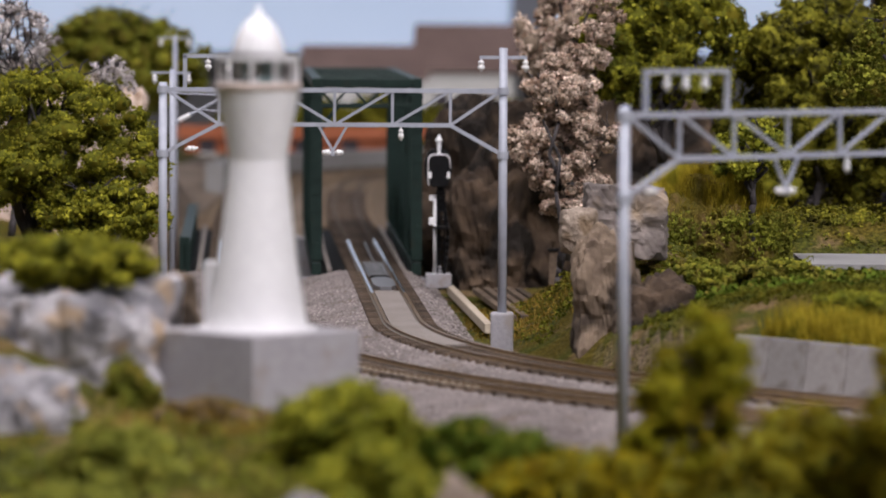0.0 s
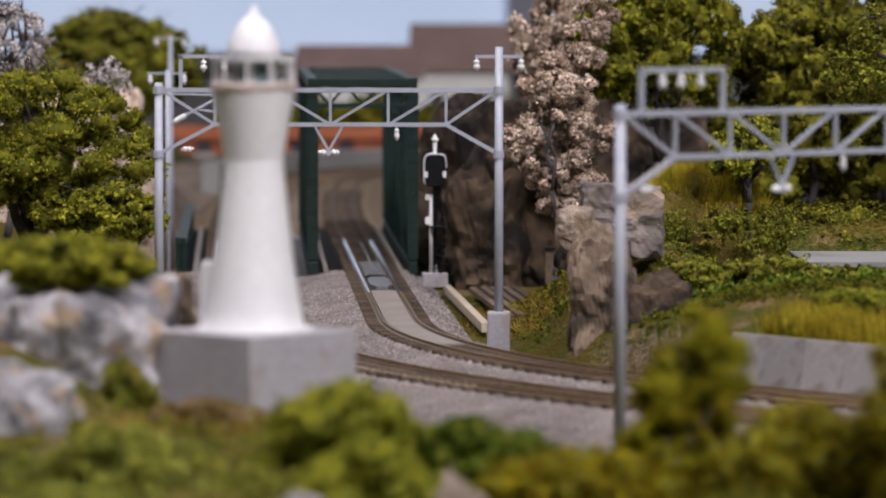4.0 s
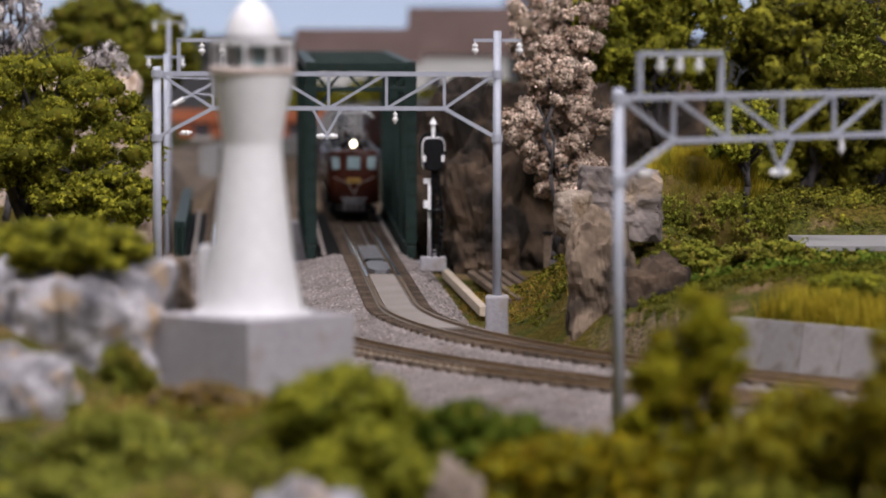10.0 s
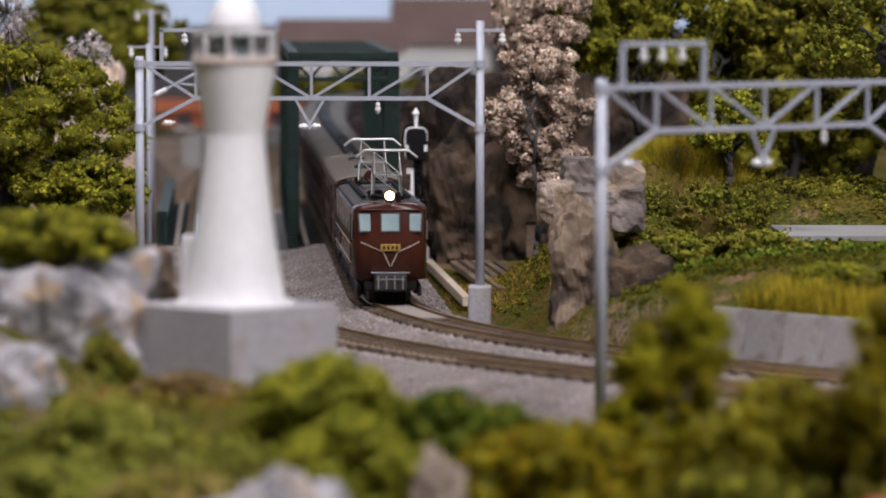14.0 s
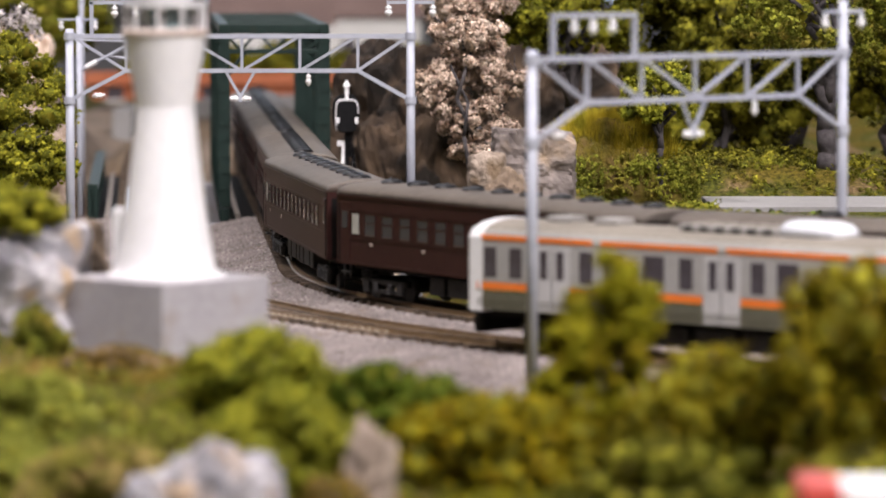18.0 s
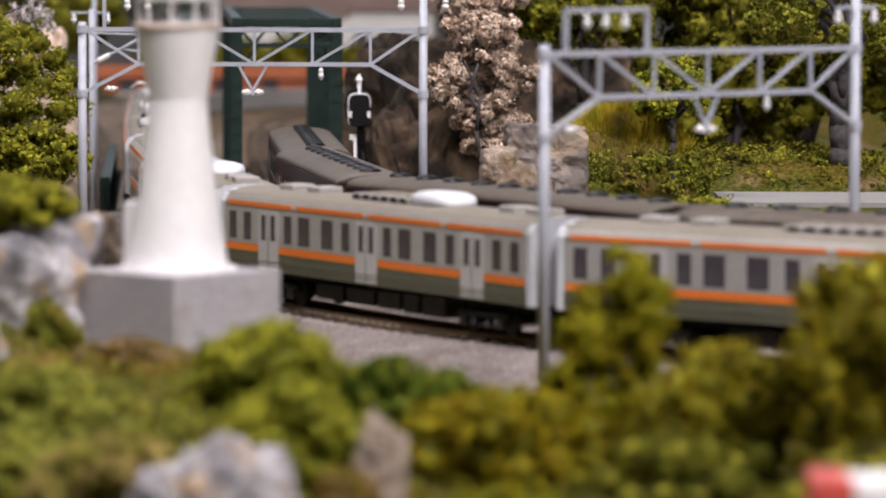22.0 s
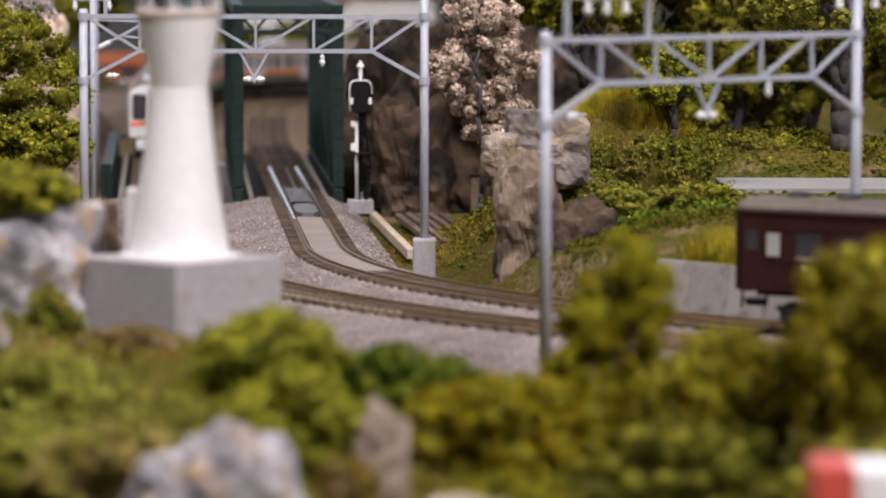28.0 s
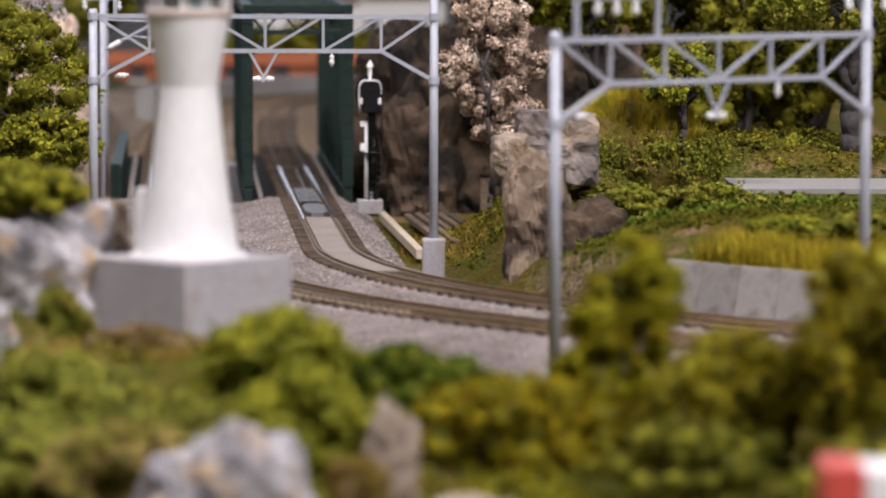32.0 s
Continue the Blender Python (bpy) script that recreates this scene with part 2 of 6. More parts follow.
    "room_floor": mat("room_floor", (0.10, 0.09, 0.08), (0.15, 0.135, 0.12), 0.7, 0, 60, 3),
    "lamp_glow": mat("lamp_glow", (1.0, 0.88, 0.60), (1.0, 0.90, 0.66), 0.4, emit=9.0),
    "tail_glow": mat("tail_glow", (0.95, 0.035, 0.04), (0.95, 0.045, 0.045), 0.4, emit=1.6),
    "window_sky": mat("window_sky", (0.60, 0.72, 0.95), (0.68, 0.79, 1.0), 0.5, 0, 5, 1, emit=0.62),
}


def ground_material():
    """Scenic turf: moss, olive and dry tan by noise; bare soil where it is steep."""
    m, nodes, links, out = shader("turf")
    at = nodes.new("ShaderNodeTexCoord")
    def tone(scale, lo, hi):
        n = nodes.new("ShaderNodeTexNoise")
        n.inputs["Scale"].default_value, n.inputs["Detail"].default_value = scale, 6
        links.new(at.outputs["Object"], n.inputs["Vector"])
        r = nodes.new("ShaderNodeMapRange")
        r.inputs["From Min"].default_value, r.inputs["From Max"].default_value = lo, hi
        links.new(n.outputs["Fac"], r.inputs["Value"])
        return r.outputs[0], n.outputs["Fac"]
    def mix(fac, a, b):
        x = nodes.new("ShaderNodeMix")
        x.data_type = "RGBA"
        links.new(fac, x.inputs["Factor"])
        for key, v in (("A", a), ("B", b)):
            if isinstance(v, tuple):
                x.inputs[key].default_value = (*v, 1)
            else:
                links.new(v, x.inputs[key])
        return x.outputs["Result"]
    grain, height = tone(900, 0.35, 0.65)
    patch, _ = tone(45, 0.44, 0.58)
    dry, _ = tone(70, 0.56, 0.66)
    green = mix(grain, (0.026, 0.032, 0.006), (0.100, 0.102, 0.017))
    olive = mix(grain, (0.052, 0.042, 0.007), (0.145, 0.110, 0.018))
    tan = mix(grain, (0.10, 0.066, 0.032), (0.24, 0.165, 0.085))
    top = mix(dry, mix(patch, green, olive), tan)
    geo = nodes.new("ShaderNodeNewGeometry")
    sep = nodes.new("ShaderNodeSeparateXYZ")
    links.new(geo.outputs["True Normal"], sep.inputs[0])
    steep = nodes.new("ShaderNodeMapRange")
    steep.inputs["From Min"].default_value, steep.inputs["From Max"].default_value = 0.62, 0.42
    links.new(sep.outputs["Z"], steep.inputs["Value"])
    soil = mix(grain, (0.09, 0.065, 0.045), (0.30, 0.22, 0.15))
    links.new(mix(steep.outputs[0], top, soil), out.inputs["Base Color"])
    out.inputs["Roughness"].default_value = 0.95
    out.inputs["Specular IOR Level"].default_value = 0.1
    b = nodes.new("ShaderNodeBump")
    b.inputs["Strength"].default_value, b.inputs["Distance"].default_value = 1.0, 0.0015
    links.new(height, b.inputs["Height"])
    links.new(b.outputs["Normal"], out.inputs["Normal"])
    return m


M["turf"] = ground_material()

# ---- mesh helpers, all in millimetres ----


def at(x, y, z, rx=0, ry=0, rz=0):
    return pose(x * U, y * U, z * U, rx, ry, rz)


def mesh_of(name, bm, material, smooth=False):
    for v in bm.verts:
        v.co *= U
    bmesh.ops.recalc_face_normals(bm, faces=bm.faces)
    data = bpy.data.meshes.new(name)
    bm.to_mesh(data)
    bm.free()
    data.materials.append(M[material])
    if smooth:
        for f in data.polygons:
            f.use_smooth = True
    return data


def part(name, bm, material, parent=None, label="", smooth=False):
    ob = new(name, mesh_of(name, bm, material, smooth))
    ob.parent = parent
    return tagged(ob, label)


def share(name, data, parent, m=None):
    """One more piece on a mesh that other pieces use too."""
    ob = new(name, data)
    ob.parent = parent
    if m is not None:
        ob.matrix_basis = m
    return ob


def thing(name, m, label, category, group=""):
    ob = new(name)
    ob.empty_display_size = 0.01
    ob.matrix_basis = m
    return tagged(ob, label, category, group)


def box(cx, cy, cz, sx, sy, sz, bevel=0.0, bm=None, turn=None):
    bm = bm or bmesh.new()
    made = bmesh.ops.create_cube(bm, size=1)["verts"]
    for v in made:
        v.co = Vector((v.co.x * sx, v.co.y * sy, v.co.z * sz))
    if bevel:
        edges = list({e for v in made for e in v.link_edges})
        made = bmesh.ops.bevel(bm, geom=made + edges, offset=bevel, segments=2, affect="EDGES", profile=0.5)["verts"]
    for v in made:
        if turn:
            v.co = turn @ v.co
        v.co += Vector((cx, cy, cz))
    return bm


def rod(p0, p1, r0, r1=None, seg=10, bm=None):
    bm = bm or bmesh.new()
    p0, p1 = Vector(p0), Vector(p1)
    d = p1 - p0
    q = d.to_track_quat("Z", "Y").to_matrix().to_4x4()
    bmesh.ops.create_cone(bm, cap_ends=True, segments=seg, radius1=r0, radius2=r0 if r1 is None else r1, depth=d.length,
                          matrix=Matrix.Translation((p0 + p1) / 2) @ q)
    return bm


def bar(p0, p1, w, h, bm=None):
    """A square bar from p0 to p1."""
    bm = bm or bmesh.new()
    p0, p1 = Vector(p0), Vector(p1)
    d = p1 - p0
    q = d.to_track_quat("X", "Z").to_matrix()
    return box(*((p0 + p1) / 2), d.length, w, h, bm=bm, turn=q)


def lathe(profile, seg=24, bm=None, cx=0, cy=0, caps=True):
    """Turns (radius, height) pairs round the z axis."""
    bm = bm or bmesh.new()
    rings = []
    for r, z in profile:
        rings.append([bm.verts.new((cx + r * math.cos(2 * math.pi * i / seg), cy + r * math.sin(2 * math.pi * i / seg), z)) for i in range(seg)])
    for a, b in zip(rings, rings[1:]):
        for i in range(seg):
            bm.faces.new((a[i], a[(i + 1) % seg], b[(i + 1) % seg], b[i]))
    if caps:
        bm.faces.new(rings[0][::-1])
        bm.faces.new(rings[-1])
    return bm


def loft(sections, bm=None):
    """Joins equal rings of points into a closed skin."""
    bm = bm or bmesh.new()
    rings = [[bm.verts.new(p) for p in ring] for ring in sections]
    n = len(rings[0])
    for a, b in zip(rings, rings[1:]):
        for i in range(n):
            bm.faces.new((a[i], a[(i + 1) % n], b[(i + 1) % n], b[i]))
    bm.faces.new(rings[0][::-1])
    bm.faces.new(rings[-1])
    return bm


def ball(cx, cy, cz, r, bm=None, seg=12):
    bm = bm or bmesh.new()
    bmesh.ops.create_uvsphere(bm, u_segments=seg, v_segments=max(6, seg // 2), radius=r, matrix=Matrix.Translation((cx, cy, cz)))
    return bm


# ---- the line of the two tracks ----
STEP = 1.5
BRIDGE_X, BRIDGE_Y, BRIDGE_TURN = -47.61, 1249.1, 0.0718


def lay_line():
    """Stations along the inner track: straight over the bridge, then a right-hand curve; behind the bridge it swings away."""
    ahead = np.arange(0, 1560) * STEP
    bend = np.where(ahead < 211, 0, np.where(ahead < 508, 0.00302, np.where(ahead < 830, 0.0031, 0)))
    turn = BRIDGE_TURN + np.concatenate([[0], np.cumsum(bend[:-1] * STEP)])
    xa = BRIDGE_X + np.concatenate([[0], np.cumsum(np.sin(turn[:-1]) * STEP)])
    ya = BRIDGE_Y - np.concatenate([[0], np.cumsum(np.cos(turn[:-1]) * STEP)])
    back = np.arange(1, 1640) * STEP
    bend = np.where(back < 250, 0, np.where(back < 630, -0.00015, np.where(back < 1000, -0.004, 0)))
    turn_b = BRIDGE_TURN + np.cumsum(bend * STEP)
    xb = BRIDGE_X - np.cumsum(np.sin(turn_b) * STEP)
    yb = BRIDGE_Y + np.cumsum(np.cos(turn_b) * STEP)
    join = lambda b, a: np.concatenate([b[::-1], a])
    return join(-back, ahead), join(xb, xa), join(yb, ya), join(turn_b, turn)


LINE_S, LINE_X, LINE_Y, LINE_H = lay_line()


def beside(d_bridge, d_curve):
    """The same line shifted towards the camera's side, with its own stations."""
    u = np.clip(LINE_S / 200, 0, 1)
    d = d_bridge + (d_curve - d_bridge) * u * u * (3 - 2 * u)
    x, y = LINE_X - np.cos(LINE_H) * d, LINE_Y - np.sin(LINE_H) * d
    s = np.concatenate([[0], np.cumsum(np.hypot(np.diff(x), np.diff(y)))])
    return s - np.interp(0, LINE_S, s), x, y


INNER = beside(0.0, 0.0)
OUTER = beside(42.9, 34.4)


def on(track, s):
    return float(np.interp(s, track[0], track[1])), float(np.interp(s, track[0], track[2]))


def aim(track, s):
    (x0, y0), (x1, y1) = on(track, s - 1), on(track, s + 1)
    return math.atan2(y1 - y0, x1 - x0)


def from_track(track, s, side):
    """A place side mm to the left of the line (right is negative)."""
    (x, y), a = on(track, s), aim(track, s)
    return x - math.sin(a) * side, y + math.cos(a) * side


# ---- ground ----
NEAR = [tuple(np.array(a)[::4] for a in t) for t in (INNER, OUTER)]
HILLS = [  # middle x, y, reach x, y, height
    (-45, 672.8, 52, 58.5, 15), (-118, 720, 42, 67.5, 30), (45, 613.1, 90, 50.6, 6),
    (85, 1108.1, 68, 78.8, 30), (70, 1018.1, 60, 50.6, 10), (78, 935, 64, 62, 22), (28, 1040.6, 18, 67.5, 16), (16, 1147.5, 14, 60, 4), (60, 1417.5, 62, 135, 46), (-170, 1158.8, 50, 146.2, 18),
    (-185, 1575, 70, 191.2, 36), (260, 1687.5, 170, 258.8, 66), (240, 1237.5, 110, 146.2, 34), (-420, 1687.5, 200, 562.5, 40),
]


def lumps(x, y, seed):
    """Cheap smooth noise from a few crossed waves."""
    rng = np.random.RandomState(seed)
    z = np.zeros_like(x)
    for k in range(14):
        f = 0.02 * 1.32 ** k
        a, p1 = rng.uniform(0, 6.28, 2)
        z += np.sin(f * (x * math.cos(a) + y * math.sin(a)) + p1) * (0.9 / 1.22 ** k)
    return z


def track_gap(x, y):
    """Distance to the nearer track, its station, and whether the place lies behind the retaining wall."""
    best, station, walled = np.full(x.shape, 1e9), np.zeros(x.shape), np.zeros(x.shape, bool)
    for which, (s, tx, ty) in enumerate(NEAR):
        for i in range(0, x.size, 4000):
            sl = slice(i, i + 4000)
            d = np.hypot(x[sl, None] - tx[None], y[sl, None] - ty[None])
            k = d.argmin(1)
            m = d[np.arange(len(k)), k]
            closer = m < best[sl]
            best[sl] = np.where(closer, m, best[sl])
            station[sl] = np.where(closer, s[k], station[sl])
            if which == 0:
                h = LINE_H[::4][k]
                behind = (x[sl] - tx[k]) * np.cos(h) + (y[sl] - ty[k]) * np.sin(h) > 0
                walled[sl] = behind & (s[k] > 398) & (s[k] < 640)
    return best, station, walled


def ground_height(x, y):
    x, y = np.atleast_1d(np.asarray(x, float)), np.atleast_1d(np.asarray(y, float))
    z = -7.5 + 0.8 * lumps(x, y, 3)
    for cx, cy, rx, ry, h in HILLS:
        z += h * np.exp(-(((x - cx) / rx) ** 2 + ((y - cy) / ry) ** 2) ** 1.5)
    bench = np.clip((x - 52) / 16, 0, 1) * np.clip((y - 1000) / 14, 0, 1) * np.clip((1082 - y) / 16, 0, 1)
    z = z + (14.5 - z) * bench * bench * (3 - 2 * bench)
    gap, station, walled = track_gap(x, y)
    terrace = 8.2 + 0.09 * (gap - 18) + 0.5 * lumps(x, y, 7)
    z = np.where(walled & (gap < 90), np.maximum(z, terrace), z)
    far = np.where(walled, np.clip((gap - 17.5) / 2.5, 0, 1), np.clip((gap - 22) / 11, 0, 1))
    far = far * far * (3 - 2 * far)
    z = -7.5 + (z + 7.5) * far
    ravine = np.clip((station + 262) / 8, 0, 1) * np.clip((-4 - station) / 6, 0, 1) * np.clip((60 - gap) / 22, 0, 1)
    return z - 34 * ravine


def height(x, y):
    return float(ground_height(x, y)[0])


def spread(stops):
    return np.concatenate([np.arange(a, b, st) for a, b, st in stops])


def build_ground():
    xs = spread([(-900, -300, 60), (-300, -160, 10), (-160, 160, 2.5), (160, 320, 10), (320, 1800, 60)])
    ys = spread([(360, 530, 10), (530, 1220, 2.6), (1220, 1580, 6), (1580, 2300, 14), (2300, 2760, 60)])
    gx, gy = np.meshgrid(xs, ys)
    z = ground_height(gx.ravel(), gy.ravel())
    verts = np.stack([gx.ravel(), gy.ravel(), z], 1) * U
    w, h = len(xs), len(ys)
    idx = np.arange(w * h).reshape(h, w)
    faces = np.stack([idx[:-1, :-1], idx[:-1, 1:], idx[1:, 1:], idx[1:, :-1]], -1).reshape(-1, 4)
    data = bpy.data.meshes.new("ground")
    data.from_pydata(verts.tolist(), [], faces.tolist())
    data.materials.append(M["turf"])
    for f in data.polygons:
        f.use_smooth = True
    return tagged(new("ground", data), "rolling scenic ground of a model railway, mossy turf and bare soil", "ground", kind="structure")


build_ground()
tagged(part("layout_board", box(430, 1560, -66, 2660, 2400, 30, 2), "plank"), "wooden baseboard that carries the model railway", "board", kind="structure")

# ---- the room ----
tagged(part("floor", box(300, 1600, -910, 7400, 6400, 20), "room_floor"), "plain dark brown floor of the exhibition room", "floor", kind="structure")
tagged(part("ceiling", box(300, 1600, 1710, 7400, 6400, 20), "room_wall"), "grey painted ceiling of the exhibition room", "ceiling", kind="structure")
for nm, b in (("wall_south", (300, -1610, 400, 7400, 20, 2600)), ("wall_west", (-3410, 1600, 400, 20, 6380, 2600)), ("wall_east", (4010, 1600, 400, 20, 6380, 2600))):
    tagged(part(nm, box(*b), "room_wall"), "grey painted wall of the exhibition room", "wall", kind="structure")
north = bmesh.new()
for b in ((300, 4810, -445, 7400, 20, 910), (300, 4810, 1500, 7400, 20, 400), (-2800, 4810, 655, 1200, 20, 1290), (3100, 4810, 655, 1800, 20, 1290)):
    box(*b, bm=north)
tagged(part("wall_north", north, "room_wall"), "grey painted wall with a wide bright window", "wall", kind="structure")
window = thing("window_1", at(0, 4810, 10), "wide bright window with grey frame, daylight outside", "window")
tagged(window, kind="structure")
part("pane", box(0, 14, 645, 4400, 6, 1290), "window_sky", window, "bright daylight behind the glass")
for i in range(5):
    part("window_frame", box(-2180 + i * 1090, 0, 645, 46, 34, 1288, 3), "steel_grey", window)
part("window_sill", box(0, -16, 8, 4400, 60, 20, 3), "room_wall", window)

# ---- tracks ----


def sweep(track, s0, s1, step, section):
    """Carries a section of (side, height) points along a track."""
    rings = []
    for s in np.arange(s0, s1 + 0.01, step):
        (x, y), a = on(track, s), aim(track, s)
        rings.append([(x - math.sin(a) * v, y + math.cos(a) * v, z) for v, z in section])
    return loft(rings)


# pale block that stands in for a bright highlight beside the rail
glint_mesh = mesh_of("rail_chair", box(0, 0, -0.7, 1.5, 0.5, 0.5), "pale_timber")
sleeper_mesh = mesh_of("sleeper", box(0, 0, -1.45, 1.9, 16.5, 1.3, 0.0), "sleeper")


def build_track(track, words, wide):
    line = thing("railway_track", at(0, 0, 0), words, "railway track", "tracks")
    part("ballast_bed", sweep(track, -2260, -246, 20, [(-19, -7.9), (-10.5, -1.9), (10.5, -1.9), (19, -7.9)]), "soil", line, "brown earth-coloured ballast")
    part("ballast_bed", sweep(track, -3, 700, 5, [(-wide, -7.8), (-wide * 0.7, -3.9), (-10.8, -1.7), (10.8, -1.7), (20, -7.8)]), "ballast", line, "grey-brown gravel ballast")
    part("ballast_bed", sweep(track, 700, 2220, 24, [(-19, -7.9), (-10.5, -1.9), (10.5, -1.9), (19, -7.9)]), "ballast", line, "grey-brown gravel ballast")
    for side in (-4.5, 4.5):
        for a, b, st in ((-2260, -140, 16), (-140, 118, 6), (118, 760, 6), (760, 2220, 20)):
            rail = part("rail", sweep(track, a, b, st, [(side - 0.75, -0.9), (side - 0.38, -0.55), (side - 0.38, -0.14), (side + 0.38, -0.14), (side + 0.38, -0.55), (side + 0.75, -0.9)]), "rail" if a > -200 else "sleeper", line, "rusty brown rail")
            part("rail_head", sweep(track, a, b, st, [(side - 0.4, -0.14), (side - 0.4, 0.0), (side + 0.4, 0.0), (side + 0.4, -0.14)]), "rail_top" if a == -140 else "rail" if a > 0 else "sleeper", rail, "worn rail head")
    for i in range(230):
        s = -540 + i * 5.2
        (x, y), a = on(track, s), aim(track, s)
        share("sleeper", sleeper_mesh, line, at(x, y, 0, 0, 0, math.degrees(a)))
    # added rows of pale blocks imitate the glints along the near rail
    if track is OUTER:
        for i in range(60):
            for side in (-5.5, -3.6):
                s = 212 + i * 3.2
                x, y = from_track(track, s, side)
                share("rail_chair", glint_mesh, line, at(x, y, 0, 0, 0, math.degrees(aim(track, s))))
    return line


build_track(INNER, "inner railway track with brown rails on grey ballast", 30)
build_track(OUTER, "outer railway track with brown rails on grey ballast", 34)


def scatter_mesh(name, places, size, material, seed, lift=0.0):
    """Many small loose stones as one mesh: squashed, turned octahedra."""
    rng = np.random.RandomState(seed)
    n = len(places)
    base = np.array([(1, 0, 0), (0, 1, 0), (-1, 0, 0), (0, -1, 0), (0, 0, 0.8), (0, 0, -0.8)])
    a = rng.uniform(0, 6.28, n)
    c, s = np.cos(a), np.sin(a)
    v = base[None] * (size * rng.uniform(0.55, 1.3, (n, 6, 1)))
    x = v[:, :, 0] * c[:, None] - v[:, :, 1] * s[:, None]
    y = v[:, :, 0] * s[:, None] + v[:, :, 1] * c[:, None]
    verts = np.stack([x, y, v[:, :, 2] + lift], -1) + np.asarray(places)[:, None, :]
    tri = np.array([(0, 1, 4), (1, 2, 4), (2, 3, 4), (3, 0, 4), (1, 0, 5), (2, 1, 5), (3, 2, 5), (0, 3, 5)])
    faces = (tri[None] + 6 * np.arange(n)[:, None, None]).reshape(-1, 3)
    data = bpy.data.meshes.new(name)
    data.from_pydata((verts.reshape(-1, 3) * U).tolist(), [], faces.tolist())
    data.materials.append(M[material])
    return data


def gravel_places(n, seed):
    rng = np.random.RandomState(seed)
    out = []
    for k in range(n):
        track = OUTER if k % 2 else INNER
        s = rng.uniform(-2, 580)
        wide = 34 if k % 2 else 30
        v = rng.uniform(-wide, 19)
        z = -1.7 if abs(v) < 10.8 else (-1.7 - (abs(v) - 10.8) * 0.6 if v > 0 else float(np.interp(-v, [10.8, wide * 0.7, wide], [-1.7, -3.9, -7.8])))
        if abs(abs(v) - 4.5) < 1.2:
            continue
        x, y = from_track(track, s, v)
        out.append((x, y, z))
    return np.array(out)


tagged(new("gravel", scatter_mesh("gravel", gravel_places(24000, 5), 0.5, "gravel", 6)), "loose grey and brown ballast stones along the tracks", "gravel", kind="stuff")

# ---- truss bridges ----


def build_bridge(track, words, aside=0.0, skew=0.0):
    x, y = on(track, 0)
    deg = math.degrees(aim(track, -100))
    br = thing("truss_bridge", at(x + aside, y, 0, 0, 0, deg + skew), words, "railway bridge", "bridges")
    L, W, H = 248.0, 15.4, 57.6
    part("deck", box(-L / 2, 0, -3.4, L, 30, 2.2, 0.2), "dull_black", br)
    for side in (-W, W):
        chord = part("top_chord", box(-L / 2, side, H - 1.6, L, 3.0, 3.2, 0.25), "bridge_green", br)
        part("bottom_chord", box(-L / 2, side, -1.0, L, 3.0, 4.0, 0.25), "bridge_green", br)
        n = 8
        for i in range(n + 1):
            px = -1.5 - i * (L - 3) / n
            post = part("post", box(px, side, (H - 2) / 2, 2.2, 2.6, H - 4.5, 0.2), "bridge_green", br)
            part("flange", box(px + 1.25, side, (H - 2) / 2, 0.5, 3.4, H - 5), "bridge_green", post)
            for k in range(11 if i == 0 else 0):
                part("rivet_plate", box(px + 1.5, side, 2 + k * 5.0, 0.5, 3.7, 0.5), "bridge_green", post)
            if i < n:
                nx = px - (L - 3) / n
                a, b = ((px, side, 1), (nx, side, H - 3)) if i % 2 else ((px, side, H - 3), (nx, side, 1))
                part("diagonal", bar(a, b, 1.8, 2.2), "bridge_green", br)
    for i in range(9):
        px = -1.5 - i * (L - 3) / 8
        part("cross_beam", box(px, 0, H - 1.4, 2.2, 2 * W, 2.6, 0.2), "bridge_green", br)
        if i < 8:
            nx = px - (L - 3) / 8
            part("roof_brace", bar((px, -W, H - 1), (nx, W, H - 1), 0.8, 0.7), "bridge_green", br)
            part("roof_brace", bar((px, W, H - 1), (nx, -W, H - 1), 0.8, 0.6), "bridge_green", br)
            part("roof_tie", box((px + nx) / 2, 0, H - 1.2, 0.8, 2 * W, 0.8), "bridge_green", br)
    # portal at each end: lower beam and knees
    for px in (-0.6, -L + 0.6):
        portal = part("portal_beam", box(px, 0, H - 8.4, 1.0, 2 * W, 1.4, 0.15), "bridge_green", br)
        for k in range(6):
            a = -W + k * W / 3
            part("portal_brace", bar((px, a, H - 8.0), (px, a + W / 3, H - 2.4) if k % 2 else (px, a + W / 3, H - 8.0), 0.8, 0.8), "bridge_green", portal)
            if k % 2 == 0:
                part("portal_brace", bar((px, a, H - 2.4), (px, a + W / 3, H - 8.0), 0.8, 0.8), "bridge_green", portal)
        for sg in (-1, 1):
            part("portal_knee", bar((px, sg * W, H - 17), (px, sg * (W - 6.5), H - 8.6), 1.0, 1.2), "bridge_green", portal)
    for sg in (-1, 1):
        part("guard_rail", box(-60, sg * 2.9, -0.55, 150, 0.34, 0.5), "slat_grey", br, "grey guard rail inside the track")
        part("walkway_edge", box(-L / 2, sg * 11.4, -1.4, L, 1.3, 1.2), "pale_strip", br, "pale timber beside the rails")
    for px in (-9, -L + 9):
        part("abutment", box(px, 0, -22.5, 16, 40, 36, 0.4), "concrete", br, "grey concrete abutment")
    return br


build_bridge(INNER, "dark green steel truss bridge over the inner track", -2.4, -0.3)

